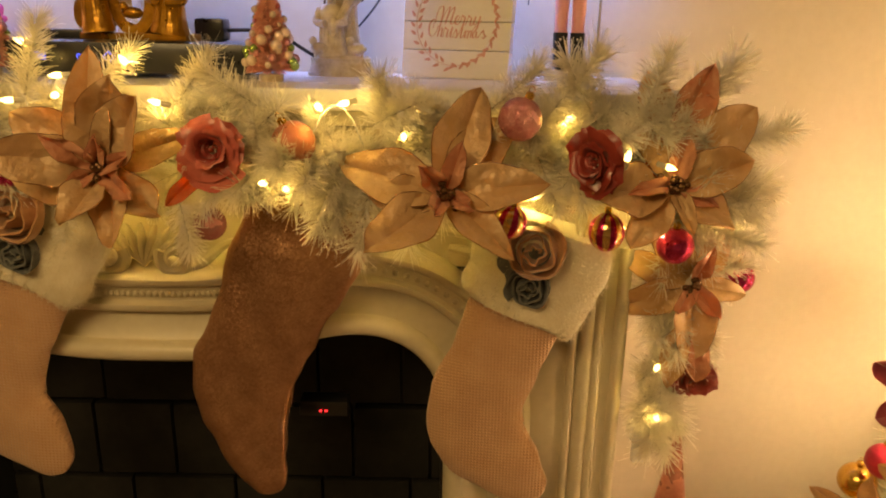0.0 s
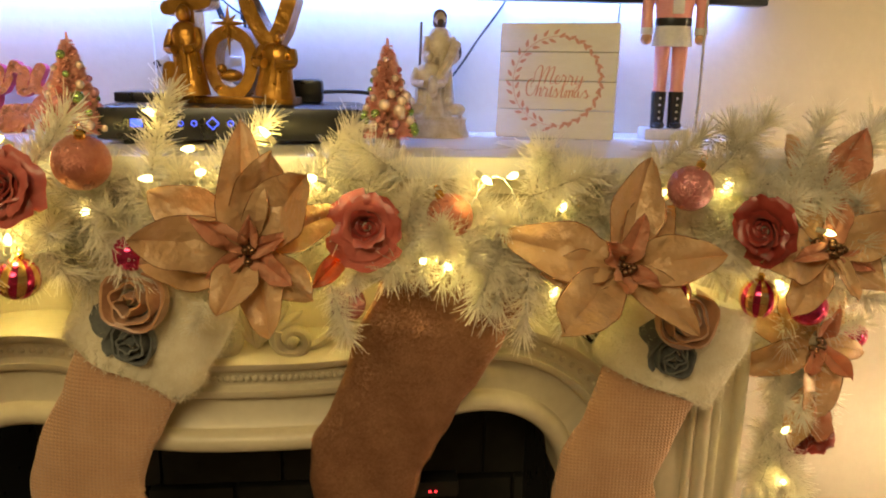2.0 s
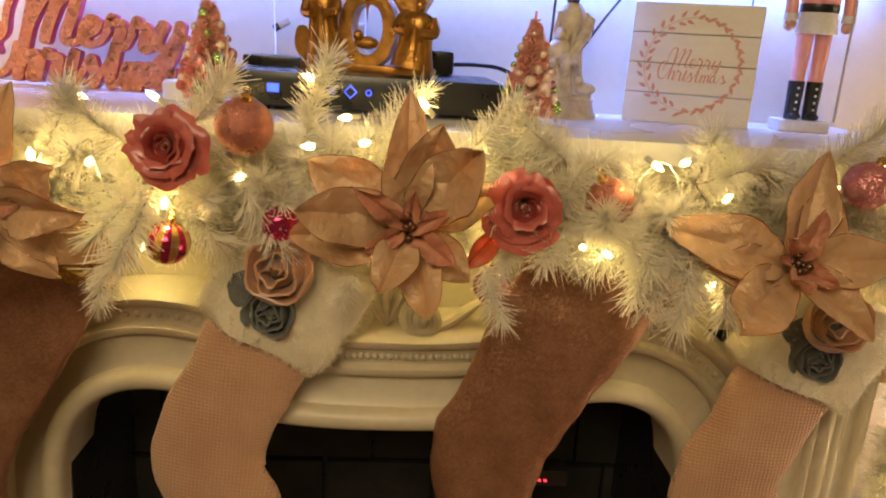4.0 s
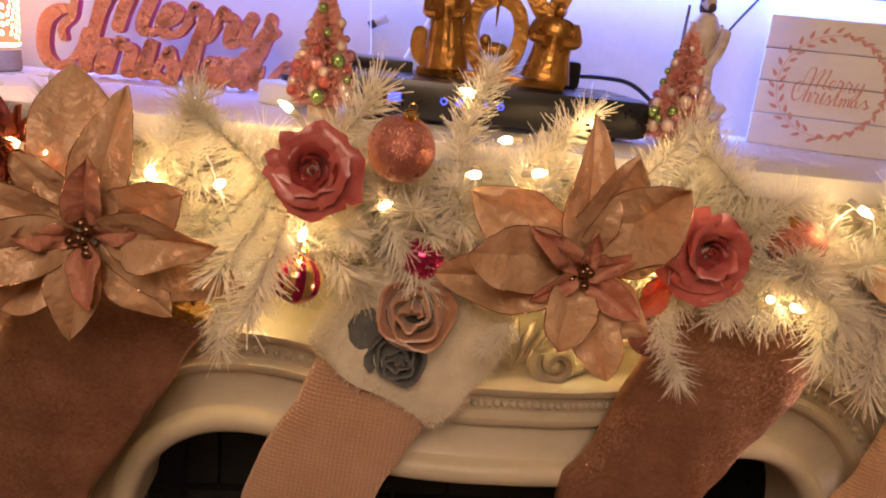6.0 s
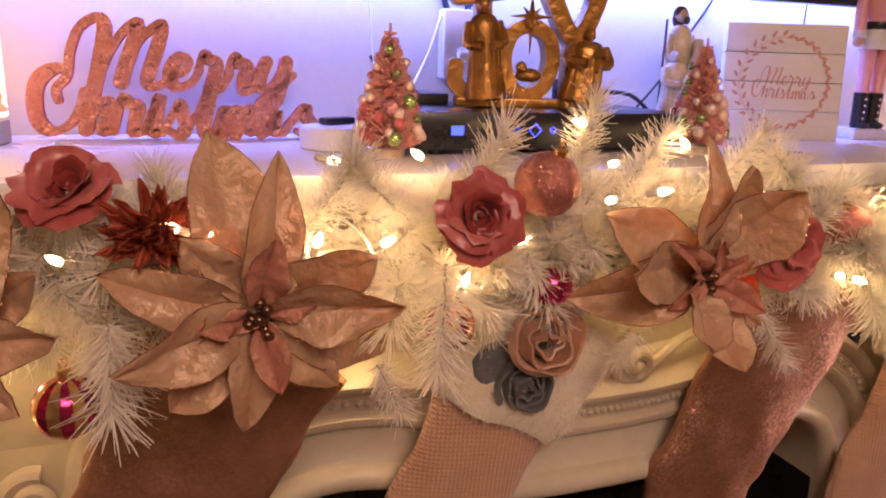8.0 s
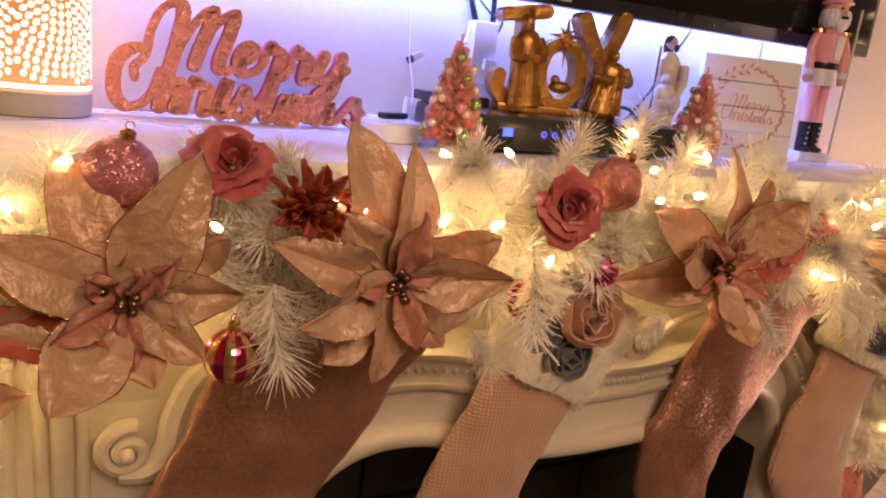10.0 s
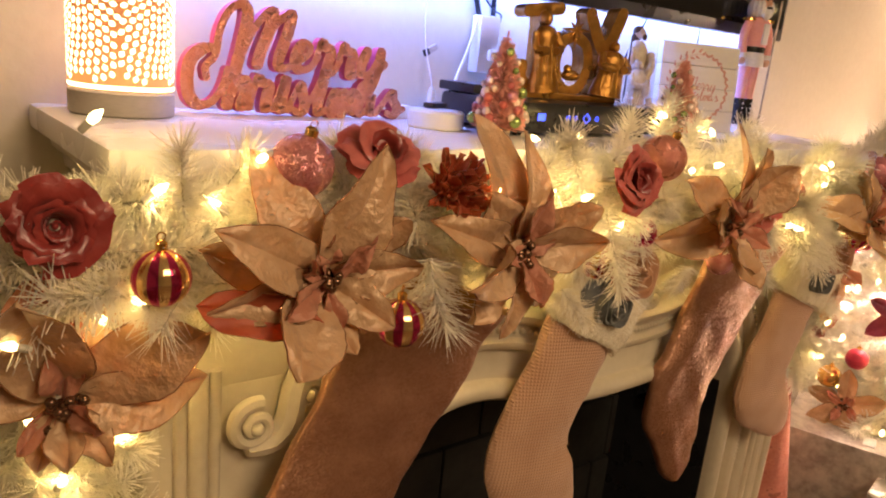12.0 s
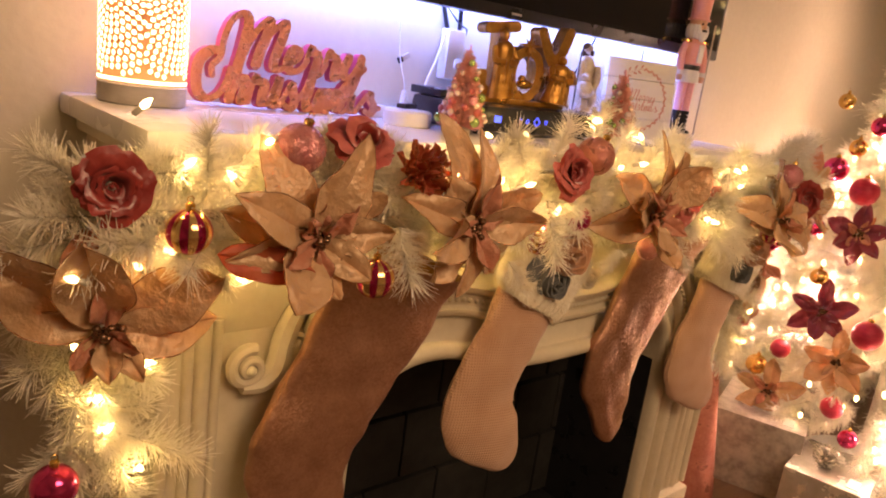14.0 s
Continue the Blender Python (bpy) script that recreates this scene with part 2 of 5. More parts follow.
class MB:
    """Collects faces of one mesh."""

    def __init__(self):
        self.v, self.f, self.m = [], [], []

    def add(self, vs, fs, M=None, mi=0):
        k = len(self.v)
        self.v += [(M @ Vector(p)) if M else Vector(p) for p in vs]
        self.f += [[i + k for i in f] for f in fs]
        self.m += [mi] * len(fs)

    def box(self, c, s, bev=0.002, M=None, mi=0):
        b = bmesh.new()
        bmesh.ops.create_cube(b, size=1)
        for v in b.verts:
            v.co = Vector((v.co.x * s[0] + c[0], v.co.y * s[1] + c[1], v.co.z * s[2] + c[2]))
        if bev:
            bmesh.ops.bevel(b, geom=b.edges[:], offset=min(bev, min(s) * 0.45), segments=2, affect="EDGES", profile=0.6)
        b.verts.index_update()
        self.add([v.co.copy() for v in b.verts], [[v.index for v in f.verts] for f in b.faces], M, mi)
        b.free()

    def lathe(self, prof, n=24, M=None, mi=0, squash=1.0):
        vs = [(r * math.cos(6.28318 * i / n), r * squash * math.sin(6.28318 * i / n), z) for r, z in prof for i in range(n)]
        fs = [(j * n + i, j * n + (i + 1) % n, (j + 1) * n + (i + 1) % n, (j + 1) * n + i) for j in range(len(prof) - 1) for i in range(n)]
        fs += [tuple(range(n))[::-1], tuple((len(prof) - 1) * n + i for i in range(n))]
        self.add(vs, fs, M, mi)

    def ball(self, r, M=None, mi=0, n=20, k=12, sq=(1, 1, 1)):
        prof = [(max(1e-4, r * math.sin(math.pi * j / k)), -r * math.cos(math.pi * j / k)) for j in range(k + 1)]
        S = (M or Matrix()) @ Matrix.Diagonal((*sq, 1))
        self.lathe(prof, n, S, mi)

    def tube(self, path, rad, n=8, M=None, mi=0):
        P = [Vector(p) for p in path]
        rads = rad if isinstance(rad, (list, tuple)) else [rad] * len(P)
        vs, up = [], None
        for i, p in enumerate(P):
            d = (P[min(i + 1, len(P) - 1)] - P[max(i - 1, 0)])
            d = d.normalized() if d.length > 1e-9 else Vector((0, 0, 1))
            if up is None:
                up = d.orthogonal().normalized()
            up = (up - d * up.dot(d))
            up = up.normalized() if up.length > 1e-6 else d.orthogonal().normalized()
            s = d.cross(up)
            vs += [p + rads[i] * (math.cos(6.28318 * j / n) * up + math.sin(6.28318 * j / n) * s) for j in range(n)]
        k = len(P)
        fs = [(i * n + j, i * n + (j + 1) % n, (i + 1) * n + (j + 1) % n, (i + 1) * n + j) for i in range(k - 1) for j in range(n)]
        fs += [tuple(range(n))[::-1], tuple((k - 1) * n + j for j in range(n))]
        self.add(vs, fs, M, mi)

    def ribbon(self, path, width, depth, M=None, front=0, side=0, lift=0.0):
        """A flat stroke in x and z with round ends, its front towards -y."""
        P = [Vector((p[0], p[1])) for p in path]
        L, R = [], []
        for i, p in enumerate(P):
            d = (P[min(i + 1, len(P) - 1)] - P[max(i - 1, 0)]).normalized()
            w = width(i / (len(P) - 1)) if callable(width) else width
            s = Vector((-d.y, d.x)) * w / 2
            L.append(p + s)
            R.append(p - s)

        def cap(c, a, turn):
            return [c + Matrix.Rotation(turn * t, 2) @ (a - c) for t in (0.52, 1.05, 1.57, 2.09, 2.62)]
        ring = L + cap(P[-1], L[-1], -1) + R[::-1] + cap(P[0], R[0], -1)
        n = len(ring)
        vs = [(q.x, -lift, q.y) for q in ring] + [(q.x, depth, q.y) for q in ring]
        k = len(L)
        quads = [(i, i + 1, n - 6 - i - 1, n - 6 - i) for i in range(k - 1)]
        self.add(vs, quads + [tuple(range(k - 1, k + 6)), tuple(range(n - 6, n)) + (0,)], M, front)
        self.f.append(tuple(range(len(self.v) - n, len(self.v)))[::-1])
        self.m.append(side)
        base = len(self.v) - 2 * n
        for i in range(n):
            self.f.append((base + i, base + n + i, base + n + (i + 1) % n, base + (i + 1) % n))
            self.m.append(side)

    def mesh(self, name, mats, sharp=40):
        me = bpy.data.meshes.new(name)
        me.from_pydata([tuple(p) for p in self.v], [], [tuple(f) for f in self.f])
        for a in mats if isinstance(mats, (list, tuple)) else [mats]:
            me.materials.append(a)
        me.polygons.foreach_set("material_index", self.m)
        me.polygons.foreach_set("use_smooth", [True] * len(self.f))
        b = bmesh.new()
        b.from_mesh(me)
        bmesh.ops.recalc_face_normals(b, faces=b.faces[:])
        b.to_mesh(me)
        b.free()
        me.set_sharp_from_angle(angle=radians(sharp))
        me.update()
        return me


def smooth(pts, n=6, closed=False):
    """A Catmull-Rom curve through the points."""
    P = [Vector(p) for p in pts]
    out = []
    for i in range(len(P) - 1):
        a, b, c, d = P[max(i - 1, 0)], P[i], P[i + 1], P[min(i + 2, len(P) - 1)]
        for k in range(n):
            t = k / n
            out.append(0.5 * ((2 * b) + (c - a) * t + (2 * a - 5 * b + 4 * c - d) * t * t + (3 * b - a - 3 * c + d) * t ** 3))
    return out + [P[-1]]


def part(name, mb, mats, parent, label="", at=None, sharp=40):
    me = mb if isinstance(mb, bpy.types.Mesh) else mb.mesh(name, mats, sharp)
    o = new(name, me)
    o.parent = parent
    if at is not None:
        o.matrix_basis = at if isinstance(at, Matrix) else Matrix.Translation(at)
    return tagged(o, label) if label else o


def thing(name, m, label, category, group="", kind=""):
    o = new(name)
    o.empty_display_size = 0.02
    o.matrix_basis = m if isinstance(m, Matrix) else Matrix.Translation(m)
    return tagged(o, label, category, group, kind)


def solid(name, mb, mats, m, label="", category="", group="", kind="", sharp=40):
    o = new(name, mb.mesh(name, mats, sharp))
    o.matrix_basis = m if isinstance(m, Matrix) else Matrix.Translation(m)
    return tagged(o, label, category, group, kind)


def facing(at, way, spin=0.0):
    """A pose whose z axis points along way."""
    q = Vector(way).normalized().to_track_quat("Z", "Y")
    return Matrix.Translation(at) @ q.to_matrix().to_4x4() @ Matrix.Rotation(radians(spin), 4, "Z")

# ---- room ----
TOP = 1.163      # top of the mantel shelf
WY = 1.54        # face of the wall
XC = -0.49       # middle of the mantel


def slab(name, c, s, material, label="", category=""):
    b = MB()
    b.box((0, 0, 0), s, 0)
    return solid(name, b, material, c, label, category, kind="structure")


slab("wall_north", (-0.5, WY + 0.06, 1.25), (6.0, 0.12, 2.5), WALL, "cream painted wall with fine orange-peel texture", "wall")
slab("wall_south", (-0.5, -2.66, 1.25), (6.0, 0.12, 2.5), WALL, "cream painted wall", "wall")
slab("wall_west", (-3.56, -0.56, 1.25), (0.12, 4.2, 2.5), WALL, "cream painted wall", "wall")
slab("wall_east", (2.56, -0.56, 1.25), (0.12, 4.2, 2.5), WALL, "cream painted wall", "wall")
slab("floor", (-0.5, -0.5, -0.05), (6.3, 4.4, 0.1), FLOOR, "dark wood floor", "floor")
slab("ceiling", (-0.5, -0.5, 2.55), (6.3, 4.4, 0.1), CEIL, "white painted ceiling", "ceiling")

# ---- fireplace mantel ----
mantel = thing("fireplace_mantel", (XC, WY, 0), "cream lacquered fireplace mantel with carved serpentine arch and scrolls", "mantel")


def local(x, y, z):
    return (x - XC, y - WY, z)


b = MB()
b.box(local(-0.505, 1.33, 1.146), (1.76, 0.418, 0.034), 0.008)
part("shelf", b, SHELF, mantel, "white mantel shelf top")
b = MB()
b.box(local(-0.505, 1.345, 1.115), (1.71, 0.388, 0.026), 0.008)
part("cornice", b, CREAM, mantel)
for cy, cz, sx, sy, sz in ((1.355, 1.087, 1.68, 0.368, 0.028), (1.363, 1.06, 1.66, 0.352, 0.024)):
    b = MB()
    b.box(local(-0.505, cy, cz), (sx, sy, sz), 0.011)
    part("cornice", b, CREAM, mantel)
b = MB()
b.box(local(-0.505, 1.37, 0.945), (1.64, 0.338, 0.205), 0.004)
part("frieze", b, CREAM, mantel)
for x0, x1 in ((-1.325, -1.0), (0.02, 0.315)):
    b = MB()
    b.box(local((x0 + x1) / 2, 1.37, 0.42), (x1 - x0, 0.338, 0.852), 0.006)
    part("leg", b, CREAM, mantel)
    b = MB()
    b.box(local((x0 + x1) / 2, 1.36, 0.06), (x1 - x0 + 0.02, 0.37, 0.12), 0.008)
    part("plinth", b, CREAM, mantel)
    ex = x0 + 0.06 if x0 < -1 else x1 - 0.06
    for dx, r in ((-0.022, 0.009), (0.0, 0.014), (0.022, 0.009)):
        b = MB()
        b.tube([local(ex + dx, 1.2, 0.13), local(ex + dx, 1.2, 0.5), local(ex + dx, 1.2, 0.87)], r, 12)
        part("reeding", b, CREAM, mantel)
    ox = x0 if x0 < -1 else x1
    b = MB()
    b.tube([local(ox, 1.2, 0.13), local(ox, 1.2, 0.5), local(ox, 1.2, 0.9)], 0.012, 10)
    part("corner_bead", b, CREAM, mantel)


def arch_line():
    """The serpentine edge of the opening, from the left foot over to the right."""
    half = [(-0.497, 0.0), (-0.497, 0.25), (-0.497, 0.5), (-0.492, 0.6), (-0.474, 0.665), (-0.44, 0.71), (-0.395, 0.738), (-0.345, 0.748),
            (-0.29, 0.744), (-0.235, 0.728), (-0.18, 0.714), (-0.12, 0.708), (-0.06, 0.706)]
    pts = half + [(0, 0.706)] + [(-x, z) for x, z in half[::-1]]
    return smooth([(x, 0, z) for x, z in pts], 5)


def bow(x):
    s = min(1, abs(x) / 0.5)
    return 0.055 * (1 - s * s) ** 1.2


line = arch_line()


def sweep(prof, name, keep=lambda z: True):
    """Runs a moulding along the arch; prof: (outward, forward) pairs."""
    b = MB()
    vs = []
    for i, p in enumerate(line):
        d = (line[min(i + 1, len(line) - 1)] - line[max(i - 1, 0)]).normalized()
        nx, nz = -d.z, d.x
        for o, f in prof:
            x = p.x + nx * o
            vs.append((x, 1.19 - WY - f - bow(p.x), p.z + nz * o))
    n = len(prof)
    b.add(vs, [(i * n + j, i * n + j + 1, (i + 1) * n + j + 1, (i + 1) * n + j) for i in range(len(line) - 1) for j in range(n - 1)])
    part(name, b, CREAM, mantel, sharp=50)


sweep([(0.0, -0.1), (0.0, 0.0), (0.003, 0.014), (0.01, 0.022), (0.02, 0.024), (0.03, 0.02), (0.036, 0.01), (0.037, 0.003)], "arch_lip")
sweep([(0.037, 0.003), (0.04, 0.0), (0.085, -0.008), (0.088, 0.006), (0.094, 0.013), (0.102, 0.013), (0.106, 0.004), (0.108, 0.002)], "arch_band")
sweep([(0.108, 0.002), (0.13, 0.002), (0.132, 0.008), (0.138, 0.017), (0.147, 0.018), (0.154, 0.01), (0.158, -0.004), (0.175, -0.06)], "arch_ridge")
b = MB()
b.ball(0.0052, None, 0, 8, 6)
bead_mesh = b.mesh("bead", CREAM)
run, nxt = 0.0, 0.0
for i in range(1, len(line)):
    a, c = line[i - 1], line[i]
    seg = (c - a).length
    while nxt <= run + seg:
        t = (nxt - run) / seg
        p = a.lerp(c, t)
        d = (c - a).normalized()
        if p.z > 0.35:
            part("bead", bead_mesh, None, mantel, at=(p.x - d.z * 0.119, 1.19 - WY - 0.004 - bow(p.x), p.z + d.x * 0.119))
        nxt += 0.0105
    run += seg


def volute(cx, cz, r, turns, mirror, start=0.0, y=1.186):
    b = MB()
    pts, rad = [], []
    n = int(26 * turns)
    for i in range(n + 1):
        t = i / n
        a = start + 6.283 * turns * t
        rr = r * (1 - 0.82 * t)
        pts.append(local(cx + mirror * rr * math.cos(a), y - 0.012 * t, cz + rr * math.sin(a)))
        rad.append(0.011 * (1 - 0.45 * t))
    b.tube(pts, rad, 8)
    b.ball(r * 0.3, Matrix.Translation(local(cx, y - 0.014, cz)))
    part("volute", b, CREAM, mantel)


for mir in (1, -1):
    fx = lambda x: x if mir == 1 else 2 * XC - x
    volute(fx(-1.196), 0.786, 0.032, 1.6, mir, 1.2)
    volute(fx(-1.12), 0.818, 0.026, 1.5, mir, 4.0)
    b = MB()
    b.tube(smooth([local(fx(x), 1.185, z) for x, z in ((-1.205, 0.755), (-1.17, 0.757), (-1.145, 0.782), (-1.135, 0.83), (-1.11, 0.88), (-1.05, 0.915), (-0.97, 0.93))]),
           [0.008 + 0.012 * math.sin(math.pi * min(1, i / 36 + 0.1)) for i in range(37)], 8)
    part("scroll_band", b, CREAM, mantel)
    b = MB()
    b.tube(smooth([local(fx(x), 1.178, z) for x, z in ((-1.1, 0.8), (-1.09, 0.85), (-1.05, 0.885), (-0.99, 0.9))]), [0.006 + 0.006 * math.sin(math.pi * i / 18) for i in range(19)], 8)
    part("scroll_band", b, CREAM, mantel)
    volute(fx(XC + 0.055) if mir == 1 else XC - 0.055, 0.885, 0.028, 1.4, mir, 2.6, 1.14)
    b = MB()
    b.tube(smooth([local(XC + mir * x, 1.15, z) for x, z in ((0.04, 0.86), (0.09, 0.875), (0.14, 0.91), (0.2, 0.925))]), [0.013 - 0.0005 * i for i in range(19)], 8)
    part("acanthus", b, CREAM, mantel)
for k in range(-3, 4):
    b = MB()
    b.ball(0.012, pose(k * 0.013, 1.145 - WY, 0.905, 0, 18 * k, 0), 0, 10, 8, (0.6, 0.8, 3.2))
    part("shell_flute", b, CREAM, mantel)

# firebox behind the opening
firebox = thing("electric_firebox", (XC, 1.5, 0), "black electric firebox with dark stone panels", "fireplace")
for nm, c, sz_ in (("back_panel", (0, 0.01, 0.43), (1.1, 0.02, 0.86)), ("floor_panel", (0, -0.15, 0.015), (1.1, 0.3, 0.03)), ("side_panel", (-0.503, -0.15, 0.43), (0.02, 0.3, 0.82)),
                   ("side_panel", (0.503, -0.15, 0.43), (0.02, 0.3, 0.82)), ("top_panel", (0, -0.15, 0.85), (1.1, 0.3, 0.02))):
    b = MB()
    b.box(c, sz_, 0)
    part(nm, b, BLACK, firebox)
rnd = random.Random(4)
x = -0.53
for row, (z0, z1) in enumerate(((0.63, 0.84), (0.44, 0.625), (0.25, 0.435), (0.04, 0.245))):
    x = -0.53 - 0.1 * (row % 2)
    while x < 0.53:
        w = rnd.uniform(0.17, 0.25)
        xa, xb = max(x, -0.53), min(x + w, 0.53)
        if xb - xa > 0.03:
            b = MB()
            b.box(((xa + xb) / 2, -0.012, (z0 + z1) / 2), (xb - xa - 0.006, 0.022 + rnd.uniform(0, 0.008), z1 - z0 - 0.006), 0.005)
            part("stone_panel", b, DARKTILE, firebox)
        x += w
b = MB()
b.box((0.275, -0.27, 0.575), (0.09, 0.04, 0.03), 0.004)
part("control_panel", b, BLACK, firebox)
b = MB()
for dx in (-0.005, 0.005):
    b.box((0.275 + dx, -0.2925, 0.573), (0.0045, 0.003, 0.0022), 0)
part("red_display", b, LEDRED, firebox)

# ---- television ----
tv = thing("television", (-0.41, 1.465, 1.405), "black flat television hung on the wall, its screen dark", "television")
b = MB()
b.box((0, 0, 0.475), (1.66, 0.035, 0.95), 0.004)
part("body", b, BLACK, tv)
b = MB()
b.box((0, -0.0186, 0.485), (1.63, 0.003, 0.915), 0)
part("screen", b, SCREEN, tv)
b = MB()
b.box((0, 0.03, 0.5), (0.5, 0.09, 0.4), 0.003)
part("wall_bracket", b, BLACK, tv)
b = MB()
b.box((0.0, 0.026, 0.028), (1.6, 0.006, 0.01), 0)
part("led_strip", b, LEDSTRIP, tv, "bluish led strip on the back")
b = MB()
b.box((-0.05, -0.019, 0.012), (0.03, 0.003, 0.005), 0)
part("badge", b, GREYP, tv)

# ---- garland ----


def tip_faces(L, n, nl, seed, wide=0.0009, stem=0.0022):
    """One bottle-brush twig along +z: a stem and n needles."""
    r = random.Random(seed)
    b = MB()
    c = r.uniform(-0.25, 0.25)
    axis = lambda s: Vector((c * s * s * L, 0.12 * c * s * L, s * L))
    b.tube([axis(i / 5) for i in range(6)], [stem * (1 - 0.12 * i) for i in range(6)], 5, None, 1)
    vs, fs = [], []
    for i in range(n):
        s = (i + r.random()) / n
        a = r.uniform(0, 6.283)
        th = radians(r.uniform(32, 84)) * (1 - 0.7 * max(0, (s - 0.66) / 0.34) * r.random())
        l = nl * r.uniform(0.6, 1.15)
        rad = Vector((math.cos(a), math.sin(a), 0))
        d = (Vector((2 * c * s, 0, 1)).normalized() * math.cos(th) + rad * math.sin(th)).normalized()
        p = axis(s)
        u = d.orthogonal().normalized()
        w = d.cross(u)
        tip = p + d * l + Vector((r.uniform(-1, 1), r.uniform(-1, 1), r.uniform(-1, 1))) * 0.006
        k = len(vs)
        vs += [p + u * wide, p - u * 0.5 * wide + w * 0.87 * wide, p - u * 0.5 * wide - w * 0.87 * wide, tip + u * wide * 0.5, tip - u * wide * 0.5]
        fs += [(k, k + 1, k + 3), (k + 1, k + 2, k + 4, k + 3), (k + 2, k, k + 3, k + 4)]
    b.add(vs, fs)
    return b


def raw_mesh(b, name, mats):
    me = bpy.data.meshes.new(name)
    me.from_pydata([tuple(p) for p in b.v], [], [tuple(f) for f in b.f])
    for a in mats:
        me.materials.append(a)
    me.polygons.foreach_set("material_index", b.m)
    return me


TIPS = [raw_mesh(tip_faces(L, int(L * 3500), nl, 40 + i, 0.0009), "branch_tip", [NEEDLE, STEM]) for i, (L, nl) in
        enumerate(((0.085, 0.037), (0.095, 0.038), (0.11, 0.036), (0.07, 0.038), (0.1, 0.034), (0.085, 0.036)))]
garland = thing("christmas_garland", (-0.5, 1.075, 1.07), "white artificial pine garland draped along the mantel edge", "garland")
G0 = Vector((-0.5, 1.075, 1.07))


def spine(x):
    return Vector((x, 1.08 + 0.012 * math.sin(9 * x), 1.072 + 0.014 * math.sin(6.3 * x + 1)))


rnd = random.Random(11)
wires = [spine(-1.43 + 1.83 * i / 40) for i in range(41)]
LEFT = [Vector((-1.42, 1.13, 1.06)), Vector((-1.435, 1.2, 0.95)), Vector((-1.425, 1.21, 0.83)), Vector((-1.415, 1.2, 0.7))]
RIGHT = [Vector((0.38, 1.11, 1.07)), Vector((0.415, 1.19, 0.93)), Vector((0.41, 1.22, 0.77)), Vector((0.4, 1.22, 0.6))]
for nm, pth in (("garland_stem", wires), ("garland_stem", smooth(LEFT)), ("garland_stem", smooth(RIGHT))):
    b = MB()
    b.tube([p - G0 for p in pth], 0.006, 8)
    part(nm, b, STEM, garland)


FLOWERS = ((-0.957, 0.985, 1.06, 0.12), (-0.468, 1.0, 1.057, 0.12), (-0.002, 0.955, 1.042, 0.11), (-1.212, 1.0, 1.048, 0.13), (-1.437, 1.108, 0.918, 0.11), (0.335, 1.05, 1.015, 0.11), (0.415, 1.15, 0.85, 0.09),
           (-0.746, 0.96, 1.142, 0.055), (-0.322, 1.0, 1.083, 0.055), (0.212, 0.99, 1.068, 0.055), (-1.446, 1.03, 1.103, 0.1), (-1.105, 1.03, 1.168, 0.06), (-1.04, 1.0, 1.128, 0.05), (-1.38, 1.01, 1.05, 0.04), (-1.117, 0.96, 0.988, 0.04),
           (-0.663, 0.98, 1.168, 0.03), (-0.625, 1.0, 0.96, 0.085), (0.155, 1.02, 0.925, 0.08))


def twig(p, d, k=None, s=1.0):
    d = d.normalized()
    e = p + d * 0.1 * s
    for fx, fy, fz, fr in FLOWERS:
        if math.hypot(e.x - fx, e.z - fz) < fr and e.y < fy + 0.05:
            d = Vector((d.x, 0.15, d.z)).normalized()
            p = p + Vector((0, 0.025, 0))
            break
    m = facing(p - G0, d, rnd.uniform(0, 360)) @ Matrix.Diagonal((s, s, s, 1))
    part("branch_tip", TIPS[k if k is not None else rnd.randrange(6)], None, garland, at=m)


for i in range(190):
    x = -1.43 + 1.83 * (i + rnd.random()) / 190
    phi = radians(rnd.choice((rnd.uniform(55, 100), rnd.uniform(0, 60), rnd.uniform(-45, 20), rnd.uniform(-72, -25))))
    d = Vector((rnd.uniform(-0.75, 0.75), -math.cos(phi), math.sin(phi)))
    up = max(0, d.z)
    twig(spine(x) + Vector((0, -0.01, 0)), d, None, rnd.uniform(0.8, 1.08) * (1 - 0.2 * up))
# the packed inside of the garland
VV, FF, MM, k0 = [], [], [], 0
dense = [tip_faces(0.085, 190, 0.038, 140 + i, 0.0009) for i in range(3)]
dense = [(np.array([tuple(p) for p in q.v]), q.f, q.m) for q in dense]
runs = [(spine(-1.43 + 1.83 * i / 149) + Vector((0, rnd.uniform(-0.025, 0.02), rnd.uniform(-0.05, 0.06))), (1, 0.9)) for i in range(150)]
runs += [(p + Vector((rnd.uniform(-0.02, 0.02), 0, 0)), (0.8, 0.8)) for p in smooth(LEFT, 7) + smooth(RIGHT, 7)]
for i, (p, (sx_, sz_)) in enumerate(runs):
    d = Vector((rnd.uniform(-1, 1), rnd.uniform(-0.7, 0.15), rnd.uniform(-0.7, 0.6)))
    m = np.array(facing(p - d.normalized() * 0.03 - G0, d, rnd.uniform(0, 360)))
    v, f, mm = dense[i % 3]
    VV.append(v @ m[:3, :3].T + m[:3, 3])
    FF += [tuple(j + k0 for j in q) for q in f]
    MM += mm
    k0 += len(v)
me = bpy.data.meshes.new("inner_needles")
me.from_pydata(np.concatenate(VV).tolist(), [], FF)
me.materials.append(NEEDLE)
me.materials.append(STEM)
me.polygons.foreach_set("material_index", MM)
tagged(part("inner_needles", me, None, garland), kind="stuff")

